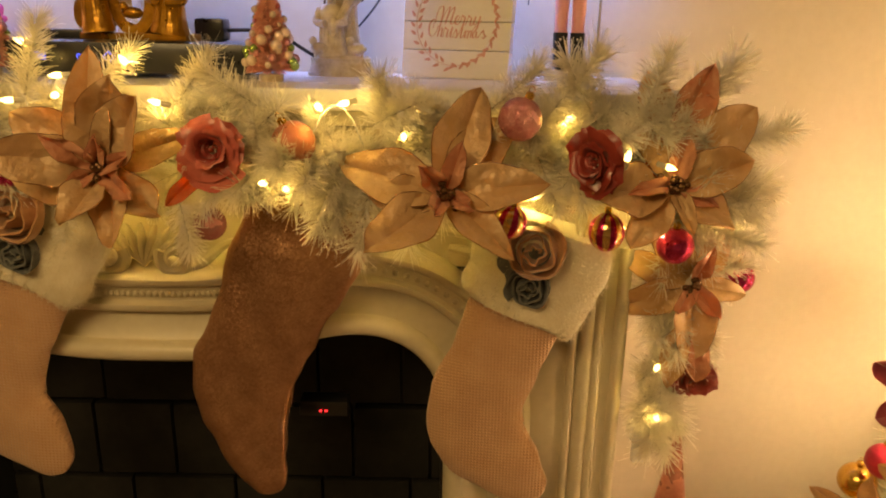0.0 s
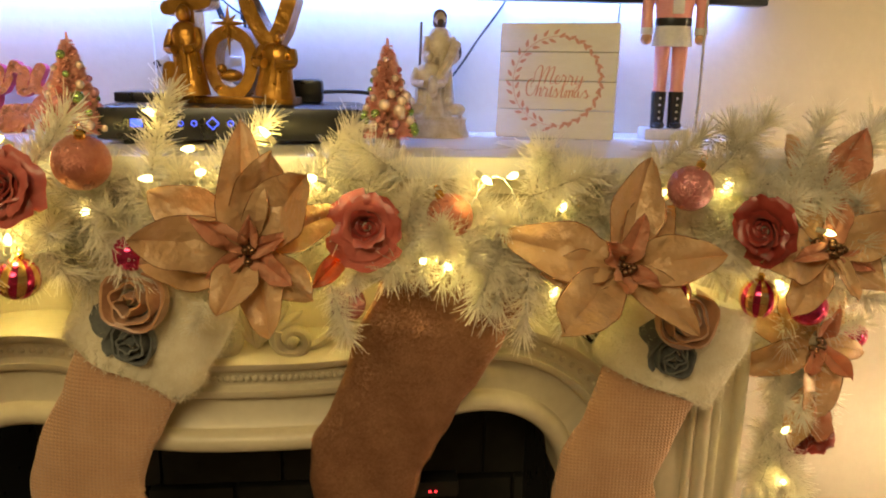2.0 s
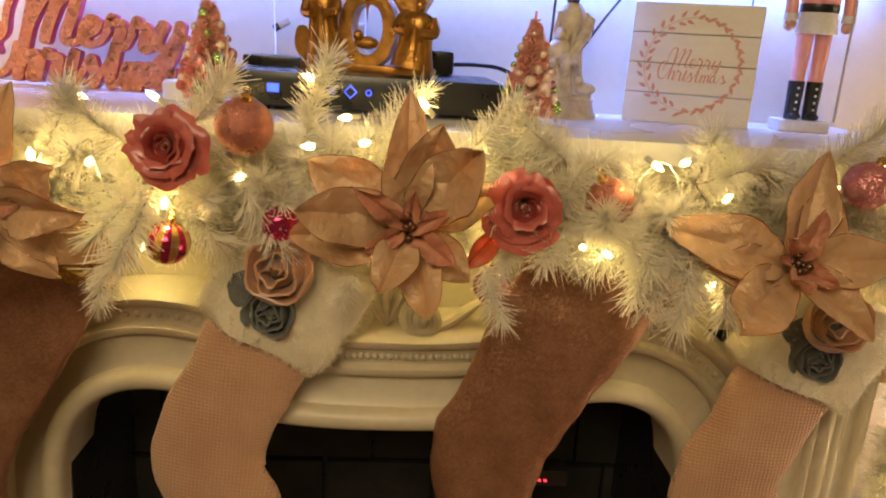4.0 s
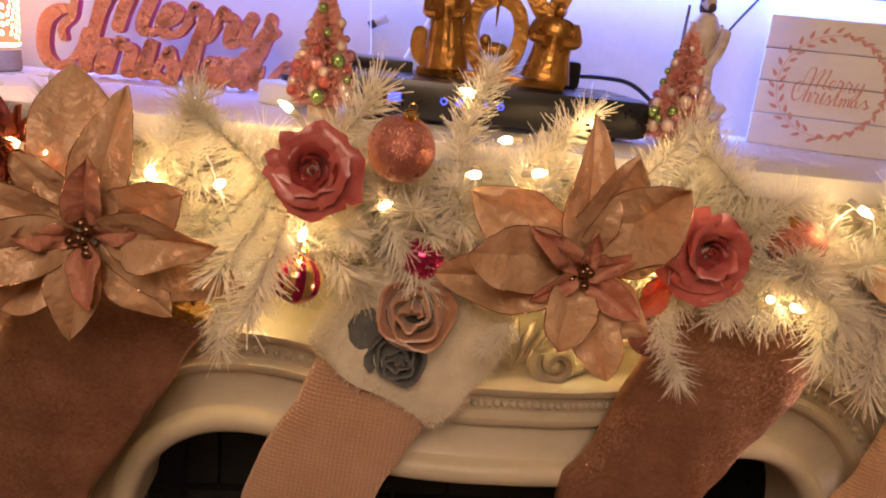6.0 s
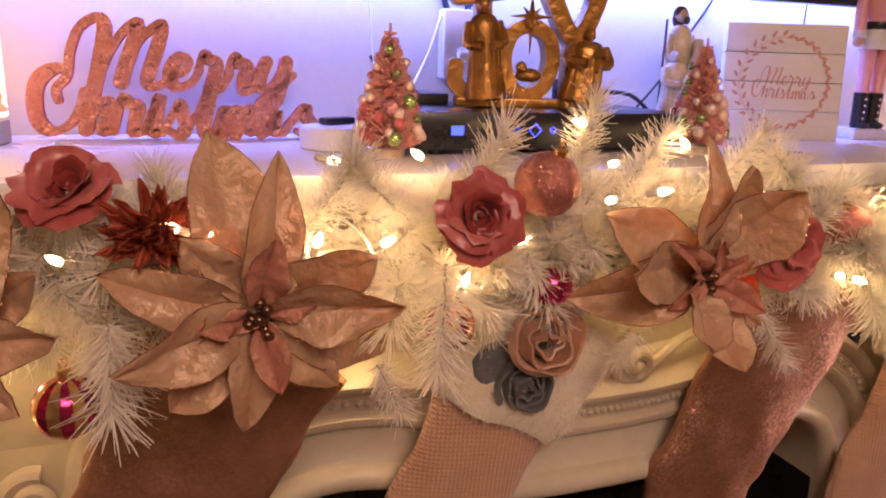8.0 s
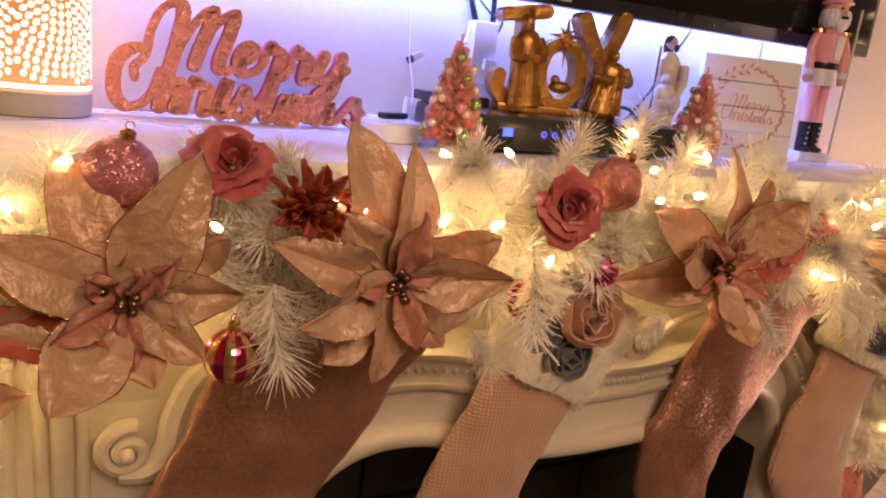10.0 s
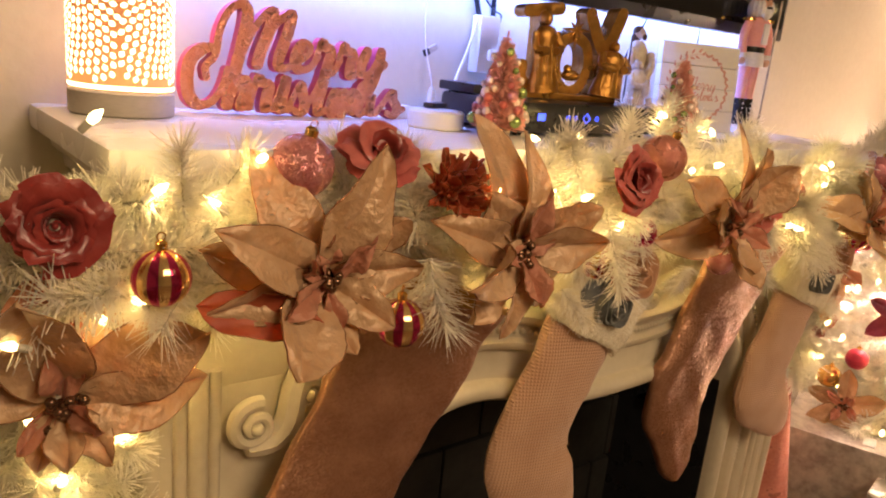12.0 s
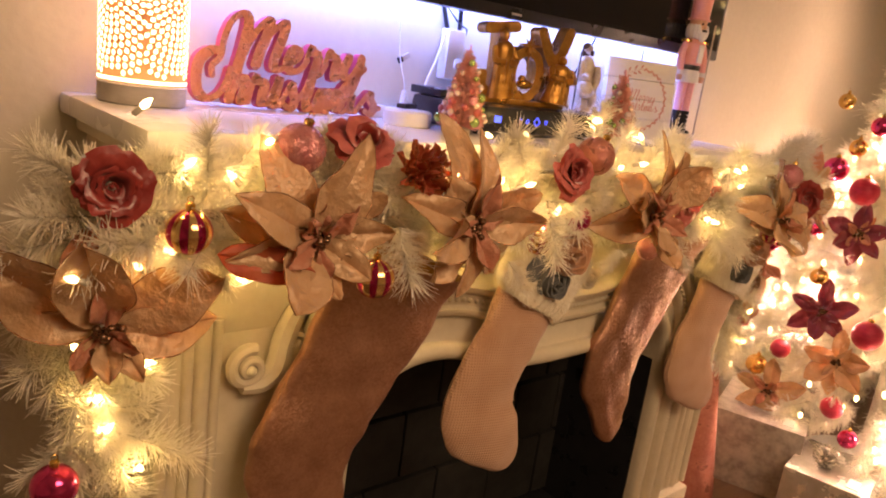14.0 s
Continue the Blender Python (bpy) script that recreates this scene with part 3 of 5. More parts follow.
# twigs that stand out
for x, y, z, dx, dy, dz, s in ((-0.735, 1.03, 1.16, 0.75, 0.1, 0.7, 1.05), (-0.6, 1.06, 1.15, 0.2, 0.1, 1, 0.95), (-0.52, 1.07, 1.15, 0.7, 0.2, 0.7, 0.95), (-0.4, 1.08, 1.13, 0.7, -0.1, 0.8, 0.95),
                               (-0.27, 1.06, 1.14, -0.8, -0.2, 0.6, 1.0), (0.14, 1.06, 1.13, 0.6, -0.3, 0.7, 1.1), (0.22, 1.06, 1.12, -0.5, -0.2, 0.8, 1.1), (0.05, 1.06, 1.13, 0.7, -0.3, 0.6, 1.0), (0.28, 1.06, 1.13, 0.3, 0.0, 1, 1.0), (-0.03, 1.06, 1.13, -0.8, -0.3, 0.5, 1.0), (-0.1, 1.04, 1.12, 0.7, -0.5, 0.4, 1.0),
                               (-0.9, 1.03, 1.13, 0.6, -0.4, 0.8, 0.95), (-0.8, 1.03, 1.13, -0.7, -0.4, 0.6, 0.9), (-0.1, 1.02, 1.06, -0.2, -0.3, -1, 1.2), (-0.06, 1.03, 1.05, 0.1, -0.3, -1, 1.2),
                               (-0.13, 1.03, 1.07, -0.3, -0.3, -1, 1.1), (-0.37, 1.0, 1.01, 0.3, -0.4, -0.8, 0.75), (-0.53, 0.98, 0.99, -0.2, -0.5, -0.8, 0.6), (-0.84, 1.0, 0.99, 0.4, -0.5, -0.7, 0.7),
                               (-0.67, 1.0, 1.09, 0.4, -0.5, -0.6, 1.0), (-0.77, 1.0, 1.09, -0.2, -0.6, -0.8, 1.0), (-1.08, 0.99, 1.06, 0.0, -0.3, -1, 1.1), (-1.33, 1.06, 1.09, -0.2, -0.3, 1, 0.9),
                               (-1.3, 1.05, 1.05, 0.1, -0.4, -1, 0.9), (0.36, 1.1, 1.12, 0.6, 0.1, 0.9, 1.15), (0.4, 1.1, 1.09, 1, -0.1, 0.3, 1.1), (0.4, 1.12, 1.0, 1, -0.1, -0.2, 1.0),
                               (-1.44, 1.1, 1.06, -1, -0.2, 0.1, 0.95), (-1.44, 1.1, 1.08, -0.8, -0.3, 0.6, 0.9)):
    twig(Vector((x, y, z)), Vector((dx, dy, dz)), None, s)
for pth, n, side in ((smooth(LEFT), 34, -1), (smooth(RIGHT), 36, 1)):
    for i in range(n):
        p = pth[int((i + rnd.random()) / n * (len(pth) - 1))]
        a = rnd.uniform(-1.2, 1.9)
        d = Vector((side * math.sin(a) * 0.8, -abs(math.cos(a)) * 0.7 - 0.1, rnd.uniform(-1.1, 0.25)))
        twig(p, d, None, rnd.uniform(0.8, 1.1))
for d in ((0.9, -0.5, -0.35), (0.4, -0.5, -0.9), (-0.6, -0.4, -0.8)):
    twig(LEFT[3] + Vector((0, 0, 0.03)), Vector(d), 2, 1.25)
for d in ((0.2, -0.2, -1), (-0.1, -0.3, -1)):
    twig(RIGHT[3] + Vector((0, 0, 0.02)), Vector(d), 2, 1.1)

# ---- string of lights ----
lights = thing("string_lights", (-0.5, 1.0, 1.07), "string of warm white mini lights wound through the garland", "string lights")
L0 = Vector((-0.5, 1.0, 1.07))
BULBS = [(0.99, -0.901, 1.119), (0.99, -0.838, 1.117), (0.99, -0.755, 1.069), (1.0, -0.582, 1.149), (1.0, -0.528, 1.155), (1.0, -0.384, 1.148), (0.99, -0.999, 1.126), (0.99, -1.02, 1.14),
         (1.06, -0.877, 1.188), (1.06, -0.778, 1.188), (1.06, -0.589, 1.223), (1.06, -0.544, 1.179), (1.06, -0.449, 1.195), (1.0, -0.131, 1.154), (1.0, -0.221, 1.035), (1.0, -0.248, 1.041),
         (1.02, 0.255, 1.078), (1.02, 0.31, 1.072), (1.14, 0.38, 0.607), (1.14, 0.366, 0.701), (1.14, 0.476, 1.022), (1.14, 0.458, 0.989), (1.05, -1.254, 1.166), (1.02, -1.004, 1.08),
         (1.05, -1.301, 1.118), (1.05, -1.416, 1.197), (1.06, -1.381, 1.028)]
BULBS += [(1.13, -1.464, 0.889), (1.13, -1.436, 0.805), (1.13, -1.375, 0.688), (1.13, -1.425, 0.757), (1.13, -1.505, 0.928), (1.1, -1.394, 0.992), (1.0, -0.174, 1.15), (1.02, -0.073, 0.985),
          (1.03, -0.68, 1.1), (1.03, -0.36, 1.06), (1.04, -0.06, 1.1), (1.05, 0.08, 1.12), (1.05, -1.12, 1.1), (1.05, -1.19, 1.02), (1.21, 0.4, 0.8)]
BULBS += [(1.14, -1.36, 0.99), (1.13, -1.25, 0.96), (1.13, -1.08, 0.99), (1.13, -0.83, 0.98), (1.13, -0.55, 0.99), (1.13, -0.38, 0.98), (1.13, -0.05, 0.99), (1.13, 0.14, 1.0), (1.14, 0.33, 0.96), (1.15, -1.37, 0.84), (1.05, -1.48, 1.0), (1.06, -1.36, 1.13), (1.05, 0.17, 1.13), (1.07, 0.33, 1.13), (1.05, -0.04, 1.14), (1.12, 0.43, 1.09)]
b = MB()
b.lathe([(0.0034, 0), (0.0044, 0.004), (0.0042, 0.009), (0.0022, 0.014), (0.0003, 0.017)], 10)
bulb_mesh = b.mesh("bulb", BULB)
b = MB()
b.lathe([(0.0022, -0.013), (0.0038, -0.012), (0.0038, 0.0), (0.003, 0.002)], 8)
socket_mesh = b.mesh("socket", SOCKET)
for i, (y, x, z) in enumerate(BULBS):
    m = facing(Vector((x, y, z)) - L0, (rnd.uniform(-1, 1), rnd.uniform(-0.9, 0.1), rnd.uniform(-0.6, 1)))
    o = part("bulb", bulb_mesh, None, lights, at=m)
    part("socket", socket_mesh, None, o)
    if i not in (16, 17, 32, 52) and (i % 4 != 3 or i > 41):
        lamp("garland_light", "POINT", Matrix.Translation((x, y if i > 41 else y + 0.012, z - 0.004)), 0.42 if i > 41 and y > 1.1 else 0.16, (1.0, 0.69, 0.24), 0.006)
order = sorted(BULBS, key=lambda q: q[1])
b = MB()
b.tube(smooth([Vector((x, y + 0.03, min(z, 1.15) - 0.02)) - L0 for y, x, z in order if z > 0.95], 4), 0.0012, 5)
part("wire", b, WIREW, lights)

# ---- flowers ----


def petal(L, W, bend, cup, seed, nu=16):
    """A pointed petal along +y, its upper side towards +z, with a glittered rim."""
    r = random.Random(seed)
    ph, wob, tw = r.uniform(0, 6), r.uniform(0.003, 0.008), r.uniform(-0.7, 0.7)
    cols = [-1, -0.965, -0.75, -0.5, -0.25, 0, 0.25, 0.5, 0.75, 0.965, 1]
    vs = []
    for k in range(2):
        for i in range(nu + 1):
            t = i / nu
            w = W * 0.5 * 2.05 * (t ** 0.66) * ((1 - t) ** 0.78) * (1 + 0.05 * math.sin(13 * t + ph)) + 0.0008
            for s in cols:
                z = bend * t * t * L + cup * abs(s) * w + 0.0045 * math.exp(-(s / 0.16) ** 2) * -1 + wob * math.sin(9 * t + ph + 2 * s) * abs(s) + 0.0011 * math.sin(42 * t - 7 * abs(s)) * min(1, 3 * abs(s)) + tw * s * w * t + 0.0045 * noise.noise((s * w * 32 + seed * 50, t * L * 32, seed * 9)) + 0.0022 * noise.noise((s * w * 90, t * L * 90 + seed * 40, 3))
                vs.append((s * w + 0.05 * L * math.sin(ph) * t * t, t * L, z - k * 0.0012))
    n = len(cols)
    off = (nu + 1) * n
    fs, ms = [], []
    for i in range(nu):
        for j in range(n - 1):
            q = (i * n + j, i * n + j + 1, (i + 1) * n + j + 1, (i + 1) * n + j)
            e = 1 if j in (0, n - 2) else 0
            fs += [q, tuple(off + a for a in q[::-1])]
            ms += [e, e]
        for j in (0, n - 1):
            fs.append((i * n + j, (i + 1) * n + j, off + (i + 1) * n + j, off + i * n + j))
            ms.append(1)
    b = MB()
    b.v, b.f, b.m = [Vector(p) for p in vs], fs, ms
    return b


def poinsettia(at, way, outer, inner, label, size=1.0, col=None, col_in=None, seed=0):
    """outer, inner: (degrees clockwise from up, length) of each petal."""
    f = thing("poinsettia", facing(at, way), label, "artificial flower", "flowers of the garland")
    r = random.Random(seed)
    for k, (lst, mt, lift, wf) in enumerate(((outer, col or PETAL, 14, 0.7), (inner, col_in or PETAL2, 34, 0.6))):
        for a, L in lst:
            L *= size
            e = lift + r.uniform(-14, 22)
            m = Matrix.Translation((0, 0, 0.004 * r.random() + 0.008 * k)) @ Matrix.Rotation(radians(-a), 4, "Z") @ Matrix.Rotation(radians(e), 4, "X") @ Matrix.Translation((0, 0.008, 0))
            b = petal(L, L * wf * r.uniform(0.82, 1.15), r.uniform(-0.7, 0.3), r.uniform(-0.15, 0.55), r.random())
            part("petal", b, [mt, EDGE], f, at=m, sharp=60)
    bm = MB()
    bm.ball(0.0058, None, 0, 8, 6)
    me = bm.mesh("bead", BERRY)
    for i in range(13):
        q = Vector((r.gauss(0, 0.008), r.gauss(0, 0.008), 0.018 + r.uniform(-0.004, 0.008)))
        part("bead", me, None, f, at=Matrix.Translation(q))
    bm = MB()
    bm.lathe([(0.004, -0.06), (0.005, 0.0), (0.012, 0.008), (0.006, 0.016)], 10)
    part("calyx", bm, STEM, f)
    return f


CH = "champagne velvet poinsettia with gold glitter edges on the garland"
poinsettia((-0.957, 0.985, 1.06), (0.1, -1, 0.05), [(-8, 0.165), (14, 0.13), (62, 0.13), (84, 0.14), (112, 0.165), (136, 0.115), (188, 0.1), (225, 0.115), (262, 0.14), (287, 0.13), (-42, 0.1)],
           [(5, 0.085), (75, 0.05), (172, 0.07), (275, 0.06)], CH, 0.9, seed=1)
poinsettia((-0.468, 0.995, 1.06), (0.0, -1, 0.12), [(-4, 0.14), (18, 0.135), (38, 0.14), (66, 0.12), (128, 0.1), (164, 0.115), (200, 0.1), (260, 0.14), (281, 0.145), (302, 0.14)],
           [(308, 0.078), (10, 0.045), (128, 0.075), (235, 0.05), (70, 0.05)], CH, 0.93, seed=2)
poinsettia((0.002, 0.965, 1.036), (-0.05, -1, 0.4), [(14, 0.155), (34, 0.15), (80, 0.125), (285, 0.145), (264, 0.1), (228, 0.15), (130, 0.115)], [(20, 0.07), (310, 0.06), (200, 0.06), (120, 0.05)], CH, 0.93, seed=3)
poinsettia((-1.212, 1.0, 1.048), (0.0, -1, 0.08), [(335, 0.16), (22, 0.17), (55, 0.13), (80, 0.13), (128, 0.11), (165, 0.1), (222, 0.15), (262, 0.14), (285, 0.15), (300, 0.15)],
           [(250, 0.085), (0, 0.06), (178, 0.07), (40, 0.075), (310, 0.07)], CH, 0.77, seed=4)
poinsettia((-1.437, 1.1, 0.918), (-0.35, -1, 0.02), [(352, 0.15), (300, 0.165), (60, 0.15), (92, 0.12), (135, 0.075), (165, 0.065), (200, 0.06), (272, 0.09), (25, 0.11)], [(10, 0.075), (100, 0.06), (220, 0.05)],
           "champagne velvet poinsettia on the hanging end of the garland", 1.0, seed=5)
poinsettia((0.325, 1.04, 1.034), (0.1, -0.85, 0.6), [(356, 0.145), (24, 0.13), (48, 0.14), (80, 0.1), (215, 0.085), (262, 0.11), (130, 0.085), (165, 0.06)], [(20, 0.06), (120, 0.05), (260, 0.05)],
           "champagne poinsettia at the end of the mantel", 1.12, seed=6)
poinsettia((0.422, 1.18, 0.845), (0.0, -1, 0.2), [(245, 0.1), (40, 0.1), (100, 0.075), (175, 0.11), (330, 0.11), (290, 0.09)], [(215, 0.055), (150, 0.06), (20, 0.05)],
           "champagne poinsettia low on the hanging garland end", 1.15, seed=7)


def rose(at, way, R, label, col, col_in, seed=0, squash=1.0):
    f = thing("rose", facing(at, way, seed * 37) @ Matrix.Diagonal((1, squash, 1, 1)), label, "artificial flower", "flowers of the garland")
    r = random.Random(seed)
    # inner rings and bud take col_in; on pale roses this paints the hollow's shade
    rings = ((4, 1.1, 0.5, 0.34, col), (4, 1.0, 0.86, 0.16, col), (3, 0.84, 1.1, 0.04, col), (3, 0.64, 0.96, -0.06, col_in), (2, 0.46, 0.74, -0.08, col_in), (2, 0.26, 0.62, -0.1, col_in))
    for ring, (n, rad, h, open_, mt) in enumerate(rings):
        for k in range(n):
            a0 = 6.283 * (k + 0.4 * ring) / n + r.uniform(-0.25, 0.25)
            hw = 3.1416 / n * r.uniform(1.35, 1.6)
            lean, tall, ph = r.uniform(-0.18, 0.3), r.uniform(0.75, 1.25), r.uniform(0, 6)
            ox, oy = r.uniform(-0.13, 0.13) * R, r.uniform(-0.13, 0.13) * R
            nu, nv = 12, 10
            vs = []
            for lay in range(2):
                for j in range(nv + 1):
                    v = j / nv
                    for i in range(nu + 1):
                        u = 2 * i / nu - 1
                        az = a0 + u * hw * (0.62 + 0.38 * math.sin(2.2 * v))
                        top = 1.0 - 0.3 * abs(u) ** 2.2 + 0.1 * max(0, 1 - 3.5 * abs(u))
                        lip = max(0, (v - 0.66) / 0.34) ** 2
                        rr = R * rad * (0.3 + 0.7 * v ** 0.5) * (1 + (open_ + lean) * v ** 3) + R * lip * (0.16 + 0.07 * math.sin(3 * u + ph)) * (1 - 0.1 * ring) - 0.09 * R * u * v - lay * 0.0009
                        z = R * h * tall * v * top - R * 0.16 * lip * (1 + 1.5 * open_) + 0.02 * R * math.sin(4 * u + ph) * v
                        cr = noise.noise((3 * u + 7 * k + seed, 3 * v, 2.0 * ring)) * 0.26 * v * v
                        rr, z = rr * (1 + cr), z + R * 0.6 * cr
                        vs.append((rr * math.cos(az) + ox * v, rr * math.sin(az) + oy * v, z))
            n1 = nu + 1
            off = (nv + 1) * n1
            fs = []
            for j in range(nv):
                for i in range(nu):
                    q = (j * n1 + i, j * n1 + i + 1, (j + 1) * n1 + i + 1, (j + 1) * n1 + i)
                    fs += [q, tuple(off + w for w in q[::-1])]
            for i in range(nu):
                fs.append((nv * n1 + i, nv * n1 + i + 1, off + nv * n1 + i + 1, off + nv * n1 + i))
            b = MB()
            b.add(vs, fs)
            part("petal", b, mt, f, sharp=60)
    b = MB()
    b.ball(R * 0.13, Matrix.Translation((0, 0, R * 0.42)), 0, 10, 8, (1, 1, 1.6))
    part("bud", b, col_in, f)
    b = MB()
    b.lathe([(0.003, -0.07), (0.004, -0.01), (R * 0.25, 0.0), (R * 0.2, 0.008)], 10)
    part("calyx", b, STEM, f)
    return f


RL = "dusty pink silk rose with glossy petals tucked in the garland"
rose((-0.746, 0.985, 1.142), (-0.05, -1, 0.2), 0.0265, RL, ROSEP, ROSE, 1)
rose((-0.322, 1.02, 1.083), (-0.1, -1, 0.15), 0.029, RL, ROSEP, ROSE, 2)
rose((0.212, 1.0, 1.08), (-0.8, -1, 0.1), 0.029, "deep pink silk rose seen half from its side", ROSE, ROSE, 3, 0.8)
rose((-1.446, 1.055, 1.107), (-0.1, -1, 0.1), 0.0245, "dusty red silk rose at the garland's outer corner", ROSE, ROSE, 4)
rose((-1.105, 1.06, 1.16), (-0.3, -0.6, 0.8), 0.027, "pale pink silk rose lying open on the garland", ROSEP, ROSE, 5)
rose((0.45, 1.2, 0.665), (0.2, -1, -0.4), 0.027, "small red silk rose on the hanging garland end", ROSE, ROSE, 6)


def spiky(at, way, R, label, seed=0):
    f = thing("chrysanthemum", facing(at, way), label, "artificial flower", "flowers of the garland")
    r = random.Random(seed)
    for k in range(80):
        a, e = r.uniform(0, 360), r.uniform(8, 86)
        b = petal(R * r.uniform(0.7, 1.05), R * 0.26, 0.15, 0.5, k, 5)
        part("petal", b, [RUST, EDGE], f, at=Matrix.Rotation(radians(a), 4, "Z") @ Matrix.Rotation(radians(e), 4, "X"), sharp=60)
    return f


spiky((-1.04, 1.02, 1.128), (0.2, -1, 0.4), 0.056, "rust orange chrysanthemum with many narrow petals", 3)
for k, (at, way, L, a, mt) in enumerate((((-1.34, 1.0, 1.035), (-0.2, -1, 0.2), 0.12, 103, RUST), ((0.27, 1.05, 1.04), (0.2, -1, 0.2), 0.09, 60, RUST), ((0.33, 1.06, 1.09), (0, -1, 0.1), 0.13, 20, PETAL2),
                                         ((-1.45, 1.1, 1.05), (-0.3, -1, 0), 0.09, 200, PETAL2), ((-0.345, 1.03, 1.05), (0.2, -1, 0.2), 0.07, 230, RUST), ((0.05, 1.0, 1.03), (0, -1, 0.2), 0.08, 70, RUST),
                                         ((0.44, 1.17, 0.8), (0.4, -1, 0), 0.13, 178, PETAL2), ((0.41, 1.16, 0.78), (-0.2, -1, 0), 0.12, 190, PETAL))):
    b = petal(L, L * 0.5, 0.1, 0.2, k + 70)
    solid("loose_leaf", b, [mt, EDGE], facing(at, way) @ Matrix.Rotation(radians(-a), 4, "Z"), "rust orange velvet leaf lit from behind" if mt is RUST else "rose gold velvet leaf with glitter edge", "artificial leaf",
          "leaves of the garland", sharp=60)

# ---- baubles ----


def bauble(at, r, mt, label, tilt=(0, 0), group="baubles of the garland", sq=1.0, turn=0.0):
    o = thing("bauble", Matrix.Translation(at) @ pose(0, 0, 0, tilt[0], tilt[1], turn), label, "bauble", group)
    b = MB()
    b.ball(r, None, 0, 28, 18, (1, 1, sq))
    part("ball", b, mt, o)
    b = MB()
    b.lathe([(r * 0.2, r * sq * 0.96), (r * 0.21, r * sq + 0.006), (r * 0.14, r * sq + 0.008), (0.001, r * sq + 0.009)], 12)
    part("cap", b, GOLD, o, "gold metal cap")
    b = MB()
    b.tube([(0.004 * math.cos(a / 2), 0, r * sq + 0.012 + 0.004 * math.sin(a / 2)) for a in range(13)], 0.0007, 5)
    part("hanging_loop", b, GOLD, o)
    return o


RG, SG, PG = "rose gold glitter bauble resting in the garland", "gold and magenta striped glass bauble", "shiny pink mirror bauble"
bauble((-0.663, 1.0, 1.168), 0.034, GLIT, RG, (20, 10))
bauble((-0.213, 1.03, 1.094), 0.031, GLIT, RG, (10, -25))
bauble((0.101, 1.0, 1.136), 0.03, GLITP, "pink glitter bauble with silver stripes in the garland", (0, 20))
bauble((-1.213, 1.05, 1.156), 0.034, GLITP, "pink glitter bauble behind a large poinsettia", (10, 10))
bauble((-1.36, 1.038, 1.054), 0.028, STRIPE, SG + " hanging on the garland", turn=0)
bauble((-1.117, 0.985, 0.99), 0.028, STRIPE, SG + " hanging over a stocking", turn=40)
bauble((-0.759, 1.013, 1.02), 0.027, STRIPE, SG + " half hidden by needles", (0, 10))
bauble((0.242, 1.05, 0.967), 0.027, STRIPE, SG + " under the rose", sq=1.1)
bauble((0.093, 1.01, 0.99), 0.026, STRIPE, SG + " over the stocking cuff", (0, 15))
bauble((-0.628, 1.04, 1.045), 0.024, PINKBALL, PG + " half hidden in the garland")
bauble((0.372, 1.13, 0.925), 0.03, PINKBALL, PG + " under a poinsettia")
bauble((0.522, 1.228, 0.84), 0.028, PINKBALL, PG + " hanging free beside the wall")
bauble((-1.482, 1.14, 0.688), 0.03, PINKBALL, PG + " hanging under the garland end")
bauble((-0.35, 1.06, 0.965), 0.025, GLITP, "pink glitter bauble under the garland")

# ---- stockings ----


def sock_body(center, widths, thick, seed, n=18, fine=7, wobble=0.0, fold=0.0):
    r = random.Random(seed)
    P = smooth([(x, 0, z) for x, z in center], fine)
    W = smooth([(w, 0, 0) for w in widths], fine)
    b = MB()
    vs = []
    k = len(P)
    for i, p in enumerate(P):
        d = (P[min(i + 1, k - 1)] - P[max(i - 1, 0)]).normalized()
        side = Vector((d.z, 0, -d.x))
        w = W[i].x / 2
        t = thick * min(1, 0.25 + w / 0.07)
        for j in range(n):
            a = 6.283 * j / n
            ca, sa = math.cos(a), math.sin(a)
            q = p + side * w * math.copysign(abs(ca) ** 0.8, ca) + Vector((0, t * math.copysign(abs(sa) ** 0.75, sa), 0))
            q += Vector((noise.noise(q * 22 + Vector((seed, 0, 0))), noise.noise(q * 18 + Vector((0, seed, 3))), noise.noise(q * 22))) * (0.005 + wobble)
            q.y -= fold * noise.noise((q.x * 32 + q.z * 15, q.z * 5 - q.x * 3, seed + 0.5)) * abs(sa)
            vs.append(q)
    fs = [(i * n + j, i * n + (j + 1) % n, (i + 1) * n + (j + 1) % n, (i + 1) * n + j) for i in range(k - 1) for j in range(n)]
    b.add(vs, fs + [tuple(range(n))[::-1], tuple((k - 1) * n + j for j in range(n))])
    return b


def rosette(R, turns, mt, parent, m, label, seed):
    """A strip of cloth rolled into a flower, facing +z."""
    r = random.Random(seed)
    b = MB()
    n = int(22 * turns)
    vs = []
    for i in range(n + 1):
        t = i / n
        a = 6.283 * turns * t
        rr = R * (0.12 + 0.88 * t)
        w = 0.07 * R * math.sin(4.3 * a) + 0.07 * R * math.sin(1.7 * a + seed)
        for rad, z in ((rr * 0.82, 0.0), (rr + w - 0.0015, R * (0.62 - 0.3 * t)), (rr + w + 0.0015, R * (0.64 - 0.3 * t)), (rr + 0.1 * R, 0.0)):
            vs.append((rad * math.cos(a), rad * math.sin(a), z))
    b.add(vs, [(i * 4 + j, i * 4 + j + 1, (i + 1) * 4 + j + 1, (i + 1) * 4 + j) for i in range(n) for j in range(3)])
    return part("rosette", b, mt, parent, label, at=m)


